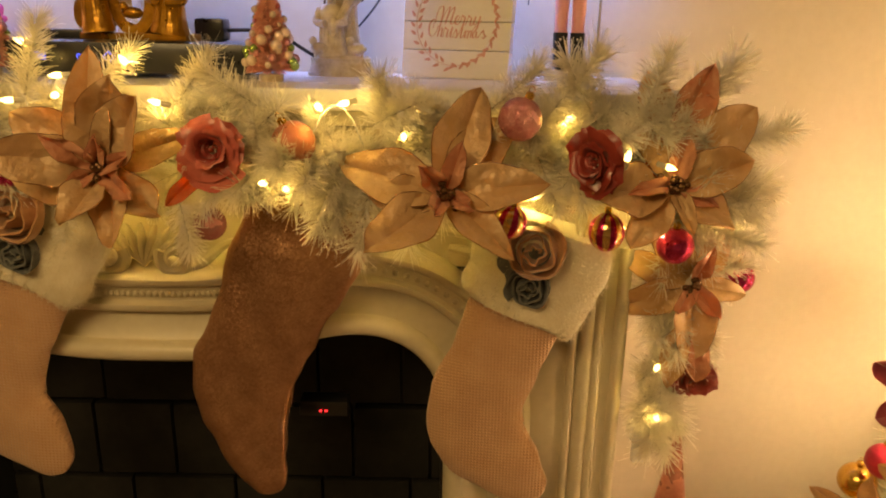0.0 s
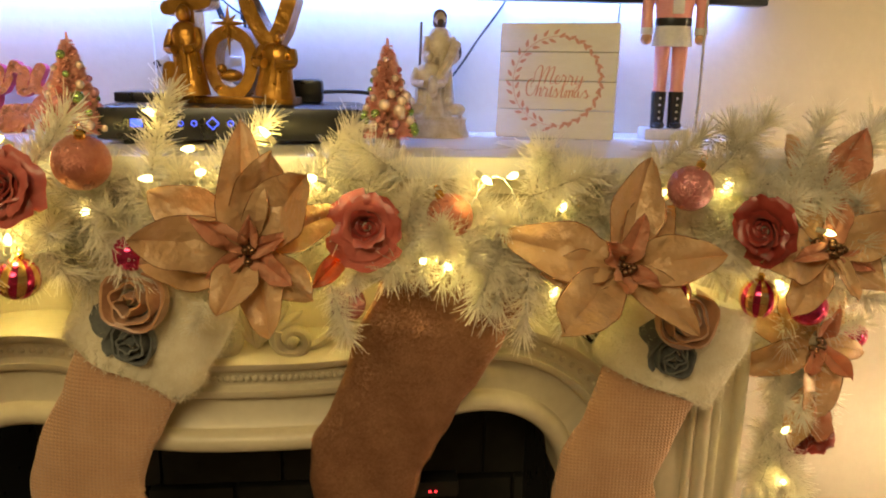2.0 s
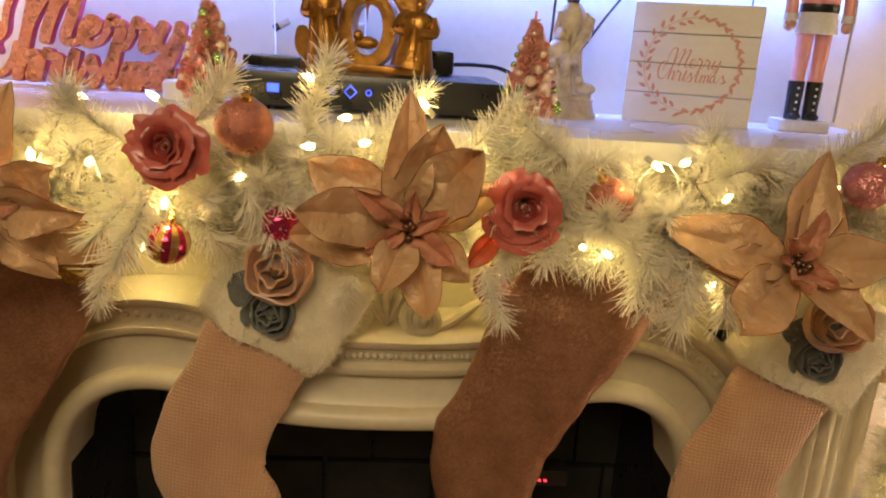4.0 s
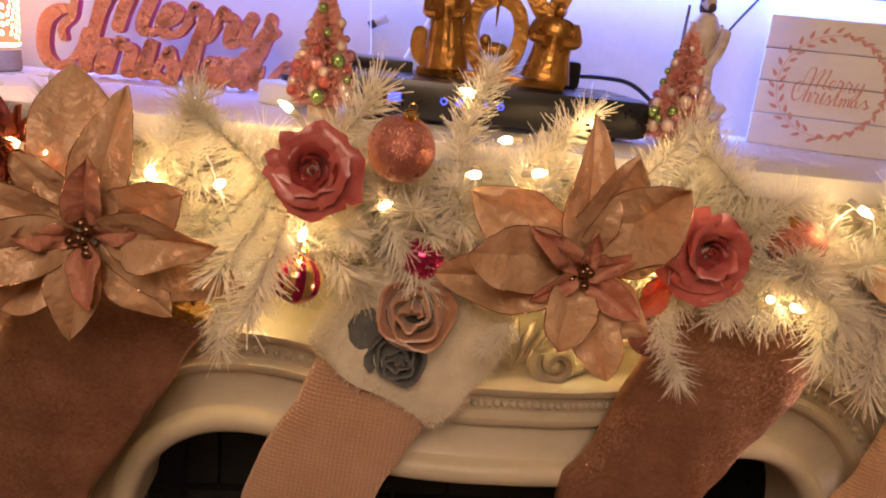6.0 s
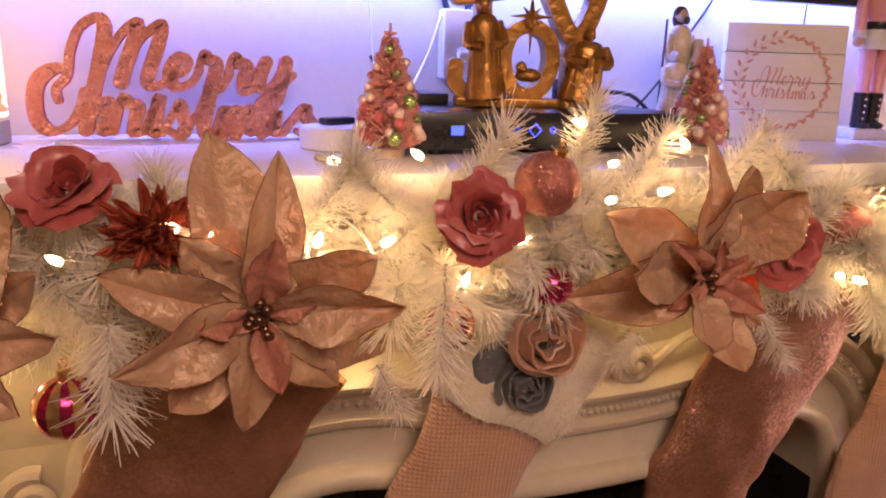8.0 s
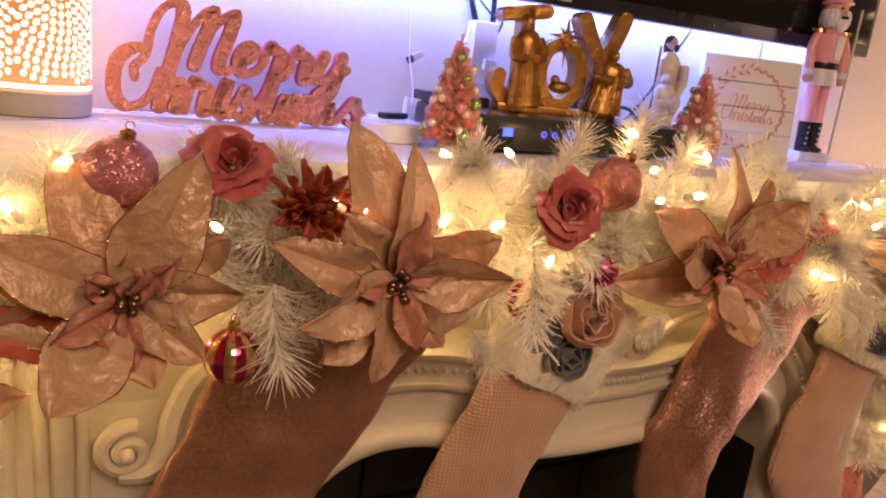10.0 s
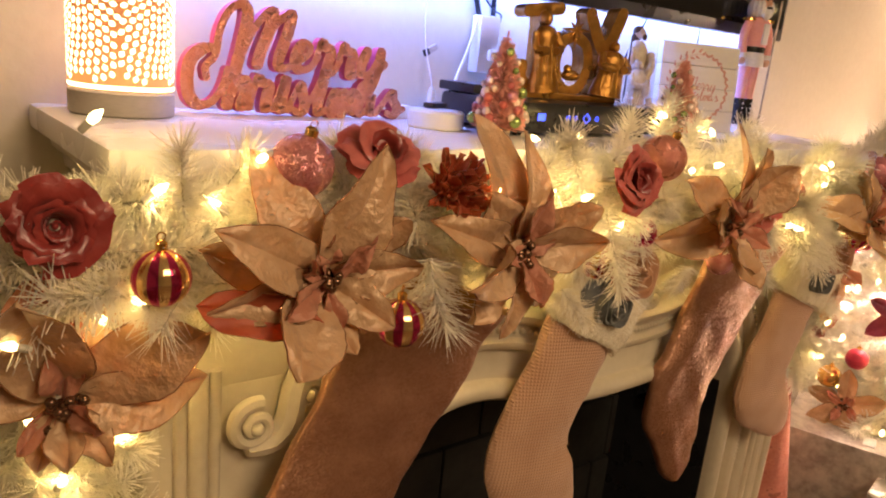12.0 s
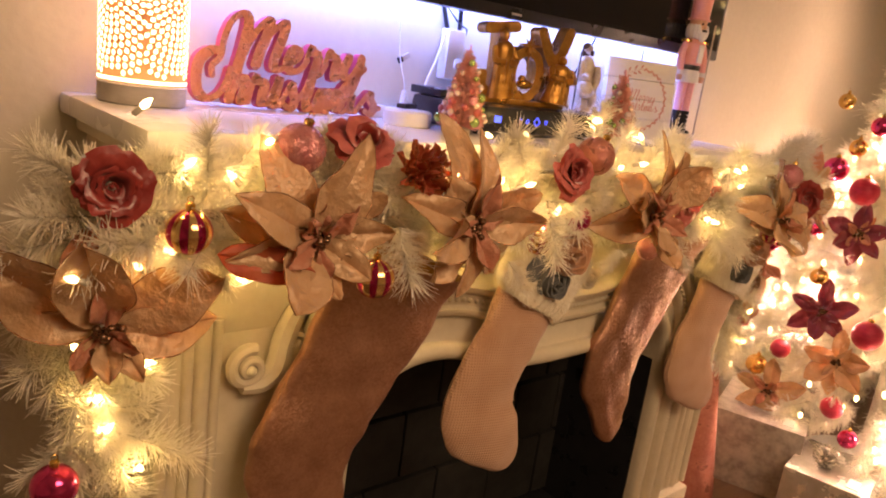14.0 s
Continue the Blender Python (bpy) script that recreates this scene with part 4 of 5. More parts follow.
def knit_stocking(x, y, z, label, swing, turn):
    s = thing("christmas_stocking", pose(x, y, z, 0, swing, turn), label, "stocking", "stockings on the mantel")
    body = sock_body([(0.008, 0.03), (-0.012, -0.03), (-0.04, -0.11), (-0.068, -0.19), (-0.062, -0.255), (-0.012, -0.308), (0.025, -0.345), (0.04, -0.36), (0.046, -0.366)], [0.165, 0.16, 0.155, 0.165, 0.17, 0.135, 0.085, 0.05, 0.012], 0.02, int(x * 40))
    part("foot_and_leg", body, WAFFLE, s)
    cuff = sock_body([(-0.008, -0.02), (0.0, 0.0), (0.022, 0.06), (0.045, 0.115), (0.05, 0.128)], [0.17, 0.205, 0.215, 0.205, 0.17], 0.036, int(x * 30), 36, 6, 0.004)
    c = part("fur_cuff", cuff, FUR, s, "fluffy cream fur cuff")
    hr, hb, mid = random.Random(3), MB(), Vector((0.022, 0, 0.055))
    vs, fs = [], []
    for q in cuff.v:
        for _ in range(7):
            p = q + Vector((hr.uniform(-1, 1), 0, hr.uniform(-1, 1))) * 0.004
            o = Vector(((p.x - mid.x) * 0.5, p.y * 2.2, (p.z - mid.z) * 0.5)).normalized()
            o = (o + Vector((hr.uniform(-1, 1), hr.uniform(-1, 1), hr.uniform(-1.3, 0.5))) * 0.6).normalized()
            u = o.orthogonal().normalized() * 0.0005
            k = len(vs)
            vs += [p - u, p + u, p + o.cross(u), p + o * hr.uniform(0.003, 0.0075)]
            fs += [(k, k + 1, k + 3), (k + 1, k + 2, k + 3), (k + 2, k, k + 3)]
    hb.add(vs, fs)
    tagged(part("fur", raw_mesh(hb, "fur", [FUR]), None, c), kind="stuff")
    rosette(0.046, 3.2, TAN, c, facing((0.018, -0.052, 0.1), (-0.05, -1, 0.2)), "tan satin rosette", 1)
    rosette(0.035, 3.6, GREY, c, facing((0.012, -0.037, 0.036), (-0.05, -1, 0.0)), "grey felt rosette", 2)
    b = MB()
    b.ball(0.058, pose(0.01, -0.026, 0.06), 0, 20, 8, (1.1, 0.18, 0.85))
    part("felt_leaves", b, GREY, c)
    b = MB()
    b.tube(smooth([(0.09, 0, 0.1), (0.1, 0, 0.15), (0.09, 0, 0.19), (0.08, 0.0, 0.15), (0.085, 0, 0.1)]), 0.003, 6)
    part("hanging_loop", b, FUR, s)


def velvet_stocking(x, y, z, label, size, turn):
    s = thing("christmas_stocking", pose(x, y, z, 0, 0, turn) @ Matrix.Diagonal((size, 1, 1, 1)), label, "stocking", "stockings on the mantel")
    body = sock_body([(0.03, 0.07), (0.0, 0.0), (-0.055, -0.125), (-0.1, -0.225), (-0.112, -0.29), (-0.095, -0.38), (-0.076, -0.45), (-0.072, -0.464), (-0.071, -0.47)], [0.215, 0.195, 0.172, 0.168, 0.16, 0.11, 0.062, 0.04, 0.01], 0.022, int(x * 40), 44, 8, 0.002, 0.006)
    part("foot_and_leg", body, SEQUIN, s)
    b = sock_body([(0.026, 0.058), (0.031, 0.072), (0.036, 0.082)], [0.217, 0.22, 0.214], 0.025, int(x * 20), 20, 4)
    part("gold_lining", b, GILT, s, "glittering gold lining at the top edge")
    b = MB()
    b.tube(smooth([(0.1, 0, 0.03), (0.115, 0, 0.1), (0.1, 0, 0.13), (0.095, 0.0, 0.1), (0.095, 0, 0.03)]), 0.003, 6)
    part("hanging_loop", b, SEQUIN, s)


velvet_stocking(-0.999, 1.105, 0.906, "bronze sequin velvet stocking with gold lining hanging from the mantel", 1.12, -8)
knit_stocking(-0.654, 1.1, 0.88, "blush waffle-knit stocking with cream fur cuff and cloth rosettes", 5, -5)
velvet_stocking(-0.215, 1.092, 0.942, "bronze sequin velvet stocking with gold lining hanging from the mantel", 1.05, -6)
knit_stocking(0.129, 1.12, 0.83, "blush waffle-knit stocking with cream fur cuff, hanging by the mantel leg", 0, -8)

# ---- on the shelf ----
# pierced lamp
lampo = thing("table_lamp", (-1.288, 1.432, TOP), "lit white porcelain lamp pierced with petal-shaped holes", "lamp")
LR, LH = 0.066, 0.27
b = MB()
b.lathe([(LR - 0.002, 0.0), (LR + 0.001, 0.002), (LR + 0.001, 0.03), (LR - 0.003, 0.034)], 40)
part("base", b, GREYP, lampo, "grey wooden base")
b = MB()
b.lathe([(LR - 0.0015, 0.034), (LR, 0.04), (LR, LH - 0.006), (LR - 0.004, LH), (0.012, LH + 0.001)], 56)
part("shade", b, PORCELAIN, lampo)
b = MB()
b.lathe([(LR - 0.0008, 0.035), (LR + 0.0006, 0.036), (LR + 0.0006, 0.04), (LR - 0.0008, 0.041)], 56)
part("glow_ring", b, LAMPGLOW, lampo)
b = MB()
for ang in (-62, -152, 28, 118):
    for ring in range(1, 16):
        n = 6 * ring if ring < 5 else int(5.3 * ring + 4)
        rr = 0.0102 * ring - 0.003
        for k in range(n):
            th = 6.283 * (k + 0.5 * (ring % 2)) / n
            s, z = rr * math.cos(th), 0.155 + rr * math.sin(th)
            if abs(s) > LR * 0.785 - 0.001 or not 0.047 < z < LH - 0.008:
                continue
            ll = 0.0047 if ring > 2 else 0.0034
            ww = min(0.0034, rr * 6.283 / n * 0.35)
            vs = []
            for dl, dw in ((-ll, 0), (-0.2 * ll, ww), (0.5 * ll, 0.8 * ww), (ll, 0), (0.5 * ll, -0.8 * ww), (-0.2 * ll, -ww)):
                u = s + dl * math.cos(th) - dw * math.sin(th)
                v = z + dl * math.sin(th) + dw * math.cos(th)
                a = radians(ang) + u / LR
                vs.append(((LR + 0.0005) * math.cos(a), (LR + 0.0005) * math.sin(a), v))
            b.add(vs, [(0, 1, 2, 3), (0, 3, 4, 5)])
pt = solid("pierced_petals", b, LAMPGLOW, (0, 0, 0))
pt.parent = lampo
tagged(pt, "rings of glowing petal-shaped holes", kind="stuff")
# added point light outside the closed shade, stands in for the lamp's glow
lamp("lamp_light", "POINT", Matrix.Translation((-1.25, 1.3, TOP + 0.33)), 0.5, (1.0, 0.6, 0.35), 0.05)

# cut-out greeting
sx, sz = 0.39 / 855, 0.166 / 400


def script(pts):
    return smooth([((x + 10) * sx - 0.195, 0, (392 + x * 0.038 - y) * sz + 0.006) for x, y in pts], 5)


STROKES = [
    [(100, 178), (60, 180), (20, 215), (5, 280), (12, 345), (45, 376), (90, 360), (122, 310), (140, 250)],
    [(68, 278), (66, 240), (98, 200), (112, 120), (142, 50), (185, 20), (208, 50), (190, 150), (168, 240), (150, 310), (136, 375)],
    [(172, 235), (215, 130), (265, 55), (298, 35), (288, 90), (258, 170), (242, 226)],
    [(248, 200), (295, 100), (345, 48), (366, 45), (350, 115), (322, 195), (320, 232), (350, 238), (390, 210)],
    [(385, 212), (425, 190), (440, 160), (420, 144), (392, 170), (380, 212), (400, 243), (440, 232), (470, 190)],
    [(462, 200), (482, 136), (492, 150), (520, 168), (512, 210), (505, 245), (530, 250), (560, 200)],
    [(552, 205), (572, 145), (582, 160), (612, 178), (602, 220), (600, 258), (625, 255), (650, 205)],
    [(672, 165), (650, 215), (655, 250), (685, 250), (715, 205), (735, 165)],
    [(735, 165), (722, 225), (700, 290), (668, 335), (640, 335), (650, 300), (690, 270), (755, 210)],
    [(150, 345), (180, 290), (202, 292), (195, 340), (185, 382), (212, 380)],
    [(212, 385), (242, 275), (252, 290), (285, 305), (275, 350), (272, 390), (300, 385)],
    [(300, 388), (348, 268), (335, 340), (325, 392), (352, 392)],
    [(352, 395), (385, 330), (402, 298), (412, 335), (420, 380), (398, 404), (374, 392)],
    [(420, 385), (465, 320), (500, 232), (488, 310), (472, 375), (478, 405), (505, 395)],
    [(505, 400), (532, 325), (542, 345), (528, 408)], [(534, 375), (568, 325), (580, 345), (568, 408)], [(574, 375), (608, 325), (622, 345), (612, 400), (640, 395)],
    [(692, 338), (660, 340), (642, 380), (655, 410), (682, 390), (698, 340), (690, 400), (718, 408)],
    [(718, 410), (755, 360), (790, 322), (795, 355), (815, 390), (795, 418), (768, 408)], [(800, 410), (842, 392)]]


def pen(P, thin, thick):
    """Stroke width by direction: broad going down, narrow going up."""
    def width(t):
        i = round(t * (len(P) - 1))
        d = (P[min(i + 1, len(P) - 1)] - P[max(i - 1, 0)]).normalized()
        return thin + (thick - thin) * min(1, max(0, 0.25 - 1.1 * d.z))
    return width


greeting = thing("greeting_cutout", pose(-1.005, 1.45, TOP, -3), "Merry Christmas cutout in rose gold glitter with magenta sides", "christmas sign")
for i, st in enumerate(STROKES):
    P = script(st)
    b = MB()
    b.ribbon([(p.x, p.z) for p in P], pen(P, 0.0115, 0.0195), 0.018, None, 0, 1, 0.0001 * i)
    part("letter", b, [GLITSIGN, MAGENTA], greeting)

# white puck
puck = thing("charging_puck", (-0.812, 1.35, TOP), "round white plastic puck lying on the shelf", "device")
b = MB()
b.lathe([(0.045, 0), (0.0475, 0.002), (0.0475, 0.026), (0.044, 0.03), (0.03, 0.031)], 40)
part("body", b, WHITEP, puck)
b = MB()
b.box((0.012, 0.01, 0.036), (0.05, 0.02, 0.009), 0.003, pose(0, 0, 0, 0, 0, 25))
part("clip", b, BLACK, puck)


def bristle_tree(at, H, R, label, seed):
    t = thing("bottle_brush_tree", at, label, "bottle brush tree", "small trees on the mantel")
    r = random.Random(seed)
    b = MB()
    b.lathe([(0.019, 0), (0.02, 0.002), (0.02, 0.011), (0.018, 0.013)], 20)
    part("base", b, IVORY, t, "pale wooden disc base")
    b = MB()
    b.tube([(0, 0, 0.01), (0, 0, H)], 0.002, 6, None, 0)
    vs, fs = [], []
    for i in range(3000):
        z = 0.016 + (H - 0.018) * (1 - math.sqrt(1 - r.random() * 0.995))
        l = R * (1 - (z - 0.016) / (H - 0.012)) ** 0.85 * r.uniform(0.82, 1.05) + 0.002
        a = r.uniform(0, 6.283)
        d = Vector((math.cos(a), math.sin(a), r.uniform(-0.1, 0.35)))
        p = Vector((0, 0, z))
        e = p + d * l
        u = Vector((-math.sin(a), math.cos(a), 0)) * 0.0011
        k = len(vs)
        vs += [p + u, p - u, p + Vector((0, 0, 0.0018)), e + u * 0.9, e - u * 0.9, e + Vector((0, 0, 0.0016))]
        fs += [(k, k + 1, k + 4, k + 3), (k + 1, k + 2, k + 5, k + 4), (k + 2, k, k + 3, k + 5), (k + 3, k + 4, k + 5)]
    b.add(vs, fs)
    tagged(part("bristles", raw_mesh(b, "bristles", [PINKTREE]), None, t), kind="stuff")
    me = []
    for mt in (PEARL, GREENB, PINKBALL, GLITP, ROSEP):
        q = MB()
        q.ball(0.0085, None, 0, 12, 8)
        me.append(q.mesh("bead", mt))
    for i in range(50):
        z = 0.025 + (H - 0.045) * (1 - math.sqrt(1 - (i + 0.5) / 50))
        rr = R * (1 - (z - 0.016) / (H - 0.012)) ** 0.85 + 0.0035
        a = i * 2.4 + r.uniform(-0.3, 0.3)
        s = r.uniform(0.6, 1.15) * (1.0 if z < H * 0.5 else 0.7)
        part("bead", r.choice((me[0], me[0], me[0], me[1], me[3], me[4])), None, t, at=Matrix.Translation((rr * math.cos(a), rr * math.sin(a), z)) @ Matrix.Diagonal((s, s, s, 1)))


bristle_tree((-0.761, 1.25, TOP), 0.165, 0.042, "pink bottle brush tree with pearl and lime beads", 3)
bristle_tree((-0.29, 1.245, TOP), 0.165, 0.04, "pink bottle brush tree beside the nativity figurine", 8)

# cable box
box = thing("cable_box", (-0.53, 1.345, TOP), "black cable box with small blue lights", "set-top box")
b = MB()
b.box((0, 0, 0.033), (0.41, 0.2, 0.054), 0.014)
part("case", b, BLACK, box)
for dx in (-0.16, 0.16):
    for dy in (-0.07, 0.07):
        b = MB()
        b.lathe([(0.01, 0), (0.011, 0.007)], 12, Matrix.Translation((dx, dy, 0)))
        part("rubber_foot", b, NBLACK, box)
b = MB()
b.box((-0.14, -0.1003, 0.034), (0.017, 0.002, 0.012), 0)
part("display", b, LEDBLUE, box, "blue lit display")
for dx in (-0.075, -0.055, 0.0):
    b = MB()
    b.tube([(dx + 0.004 * math.cos(a * 0.5236), -0.1008, 0.034 + 0.004 * math.sin(a * 0.5236)) for a in range(13)], 0.0007, 5)
    part("button_light", b, LEDBLUE, box)
b = MB()
b.tube([(-0.027 + 0.009 * math.cos(a * 1.5708), -0.1008, 0.034 + 0.009 * math.sin(a * 1.5708)) for a in range(5)], 0.0009, 5)
part("button_light", b, LEDBLUE, box)
b = MB()
b.box((0, 0, 0.008), (0.09, 0.1, 0.016), 0.003)
solid("remote_dock", b, BLACK, (-0.69, 1.4, TOP + 0.06), "small flat black box on the cable box", "device")
b = MB()
b.box((0, 0, 0.02), (0.055, 0.045, 0.04), 0.008)
b.tube(smooth([(0.02, 0, 0.018), (0.07, 0.0, 0.02), (0.12, 0.01, 0.012), (0.19, 0.03, -0.03), (0.27, 0.06, -0.052)]), 0.0035, 8)
solid("media_stick", b, BLACK, (-0.425, 1.385, TOP + 0.06), "black media box with a thick black cable", "device")

# gilded letters with figures
joy = thing("letter_figurine", pose(-0.535, 1.33, TOP + 0.06, 0, 0, -13), "gilded JOY letters with robed nativity shapes on the cable box", "figurine")
b = MB()
b.box((0, 0, 0.006), (0.208, 0.05, 0.012), 0.003)
part("base", b, JOYGOLD, joy)
W3 = 0.023
b = MB()


def letter(pts, w=W3, dep=0.036, y=-0.016, lift=0.0):
    b.ribbon([(p.x, p.z) for p in smooth([(x, 0, z) for x, z in pts], 6)], w, dep, Matrix.Translation((0, y, 0)), 0, 0, lift)


letter([(-0.102, 0.148), (-0.075, 0.153), (-0.038, 0.158)], 0.022)
letter([(-0.068, 0.15), (-0.066, 0.1), (-0.066, 0.05), (-0.072, 0.025), (-0.09, 0.02), (-0.105, 0.035), (-0.104, 0.055)], 0.022)
part("letter", b, JOYGOLD, joy)
b = MB()
letter([(0.0, 0.115), (-0.026, 0.1), (-0.035, 0.066), (-0.024, 0.03), (0.0, 0.016), (0.024, 0.03), (0.035, 0.066), (0.026, 0.1), (0.0, 0.115)], 0.02, lift=0.0002)
part("letter", b, JOYGOLD, joy)
b = MB()
letter([(0.03, 0.155), (0.05, 0.115), (0.068, 0.09)], 0.024, lift=0.0003)
letter([(0.1, 0.162), (0.085, 0.12), (0.068, 0.085), (0.066, 0.02)], 0.024, lift=0.0001)
part("letter", b, JOYGOLD, joy)


def robed(bm, x, y, z, h, w, mi=0, lean=0.0, mi2=None, head=1.0):
    """A robed shape: skirt, shoulders, sleeves and a hooded head."""
    m = Matrix.Translation((x, y, z)) @ pose(0, 0, 0, 0, lean, 0)
    bm.lathe([(w, 0), (w * 0.98, h * 0.05), (w * 0.8, h * 0.3), (w * 0.72, h * 0.55), (w * 0.8, h * 0.7), (w * 0.55, h * 0.8), (w * 0.3, h * 0.83)], 16, m, mi, 0.75)
    bm.ball(h * 0.085 * head, m @ Matrix.Translation((0, -w * 0.1, h * 0.91)), mi if mi2 is None else mi2, 12, 10, (0.9, 1, 1.15))
    bm.ball(h * 0.1 * head, m @ Matrix.Translation((0, w * 0.12, h * 0.92)), mi, 12, 10, (1, 0.9, 1.2))
    for s in (-1, 1):
        bm.tube(smooth([m @ Vector((s * w * 0.68, 0, h * 0.74)), m @ Vector((s * w * 0.85, -w * 0.4, h * 0.55)), m @ Vector((s * w * 0.25, -w * 0.9, h * 0.52))]), [w * 0.24 - 0.002 * 0.02 * i for i in range(13)], 8, None, mi)
        for k in range(3):
            bm.tube([m @ Vector((s * w * (0.2 + 0.25 * k), -w * 0.62 + w * 0.12 * k, h * 0.02)), m @ Vector((s * w * (0.14 + 0.2 * k), -w * 0.5 + w * 0.1 * k, h * 0.6))], w * 0.09, 6, None, mi)


b = MB()
robed(b, -0.062, -0.026, 0.012, 0.138, 0.03, lean=-4, head=0.85)
part("robed_shape", b, JOYGOLD, joy)
b = MB()
robed(b, 0.075, -0.026, 0.012, 0.1, 0.034, lean=6, head=0.85)
part("robed_shape", b, JOYGOLD, joy)
b = MB()
for k in range(8):
    L = 0.03 if k % 2 == 0 else 0.018
    L = 0.05 if k == 6 else L
    b.tube([(0, -0.018, 0.125), (L * math.cos(k * 0.785), -0.016, 0.125 + L * math.sin(k * 0.785))], [0.005, 0.0006], 5)
part("star", b, JOYGOLD, joy)
b = MB()
b.ball(0.02, pose(0, -0.016, 0.045), 0, 14, 8, (1.0, 0.6, 0.5))
b.ball(0.008, pose(-0.012, -0.022, 0.056), 0, 10, 8)
part("cradle", b, JOYGOLD, joy)

# nativity figurine
b = MB()
b.lathe([(0.062, 0), (0.063, 0.006), (0.058, 0.012), (0.055, 0.026), (0.058, 0.032), (0.054, 0.036), (0.02, 0.04)], 32, None, 0, 0.7)
robed(b, 0.008, 0.012, 0.034, 0.19, 0.031, 0, head=0.62)
b.ball(0.0125, pose(0.008, 0.017, 0.211), 1, 12, 10, (1, 1.0, 1.0))
b.ball(0.0125, pose(0.008, 0.02, 0.202), 1, 12, 10, (1, 0.7, 1.3))
b.ball(0.007, pose(0.008, -0.002, 0.199), 1, 10, 8, (0.9, 0.6, 1.0))
b.tube(smooth([(0.036, -0.004, 0.165), (0.02, -0.02, 0.13), (-0.012, -0.02, 0.08), (-0.02, -0.008, 0.045)]), [0.009] * 19, 8)
robed(b, -0.014, -0.014, 0.034, 0.115, 0.03, 0, head=0.8)
b.ball(0.011, pose(-0.008, -0.04, 0.09), 0, 12, 8, (0.8, 0.8, 1.8))
for x, y in ((-0.034, -0.03), (0.034, -0.024)):
    b.ball(0.012, pose(x, y, 0.05), 0, 12, 8, (1.5, 0.8, 0.9))
    b.ball(0.0075, pose(x - 0.012, y - 0.004, 0.064), 0, 10, 8)
    for k in (-1, 1):
        b.tube([(x + 0.009 * k, y, 0.048), (x + 0.009 * k, y, 0.034)], 0.003, 6)
b.tube([(-0.032, 0.0, 0.036), (-0.026, 0.005, 0.2)], 0.0022, 6, None, 1)
b.ball(0.012, pose(0.038, 0.012, 0.15), 1, 10, 8, (0.8, 0.8, 1.4))
solid("nativity_figurine", b, [IVORY, BROWN], (-0.2, 1.43, TOP), "ivory nativity figurine of robed shapes on a round base", "figurine")

# plank sign
sign = thing("plank_sign", Matrix.Translation((0.012, 1.4, TOP)) @ Matrix.Rotation(radians(-22), 4, "Z") @ Matrix.Rotation(radians(-6), 4, "X"), "white plank sign with printed wreath, leaning on the wall", "sign")
for k in range(4):
    b = MB()
    b.box((0, 0.012, 0.0255 + 0.0512 * k), (0.212, 0.022, 0.0496), 0.0012)
    part("plank", b, BOARD, sign)

b = MB()
for i, st in enumerate(STROKES):
    P = [Vector((p.x * 0.3 + 0.003, 0, (p.z - 0.006) * 0.36 + 0.073)) for p in script(st)]
    b.ribbon([(p.x, p.z) for p in P], pen(P, 0.001, 0.0026), 0.001, Matrix.Translation((0, 0.0002, 0)), 0, 0, 0.00002 * i)
part("lettering", b, PRINT, sign, 'printed words "Merry Christmas" in script')
rnd = random.Random(5)
lf = MB()
lf.add([(0, -0.0002, 0), (0.0032, 0, 0.005), (0.0018, 0, 0.0115), (0, 0, 0.015), (-0.0018, 0, 0.0115), (-0.0032, 0, 0.005), (0, -0.0008, 0.006)],
       [(0, 1, 6), (1, 2, 6), (2, 3, 6), (3, 4, 6), (4, 5, 6), (5, 0, 6)])
lfm = lf.mesh("leaf", PRINT)
for k in range(56):
    a = 360 * k / 56 + rnd.uniform(-2, 2)
    rr = 0.079 + (0.003 if k % 2 else -0.003)
    o = part("leaf", lfm, None, sign, at=Matrix.Translation((rr * math.sin(radians(a)), 0.0003, 0.102 + rr * math.cos(radians(a)))) @ Matrix.Rotation(radians(a + 90 + (38 if k % 2 else -38) * (1 if a < 180 else -1)), 4, "Y"))
b = MB()
b.tube([(0.079 * math.sin(i * 0.1309), 0.0004, 0.102 + 0.079 * math.cos(i * 0.1309)) for i in range(49)], 0.0006, 4)
part("wreath_stem", b, PRINT, sign)

# nutcracker doll
b = MB()
b.box((0, 0, 0.01), (0.085, 0.06, 0.02), 0.003, None, 1)
for s in (-1, 1):
    x = s * 0.0155
    b.lathe([(0.012, 0.02), (0.0125, 0.05), (0.0135, 0.075), (0.0135, 0.085), (0.0125, 0.086)], 14, Matrix.Translation((x, 0, 0)), 2)
    b.ball(0.012, pose(x, -0.012, 0.026), 2, 12, 8, (0.9, 1.5, 0.6))
    b.lathe([(0.0125, 0.086), (0.0128, 0.088), (0.0115, 0.09), (0.013, 0.14), (0.0145, 0.18)], 14, Matrix.Translation((x, 0, 0)), 0)
    for k in range(4):
        b.ball(0.0022, pose(x, -0.0135, 0.038 + 0.012 * k), 1, 6, 5)
    b.tube(smooth([(s * 0.034, 0, 0.272), (s * 0.047, -0.002, 0.24), (s * 0.048, -0.008, 0.19)]), 0.0105, 10, None, 0)
    b.lathe([(0.0118, 0), (0.0118, 0.012)], 12, Matrix.Translation((s * 0.048, -0.008, 0.185)), 1)
    b.ball(0.0105, pose(s * 0.048, -0.008, 0.178), 3, 10, 8)
    b.lathe([(0.001, -0.003), (0.016, 0), (0.015, 0.006), (0.004, 0.009)], 12, Matrix.Translation((s * 0.036, 0, 0.275)), 4)
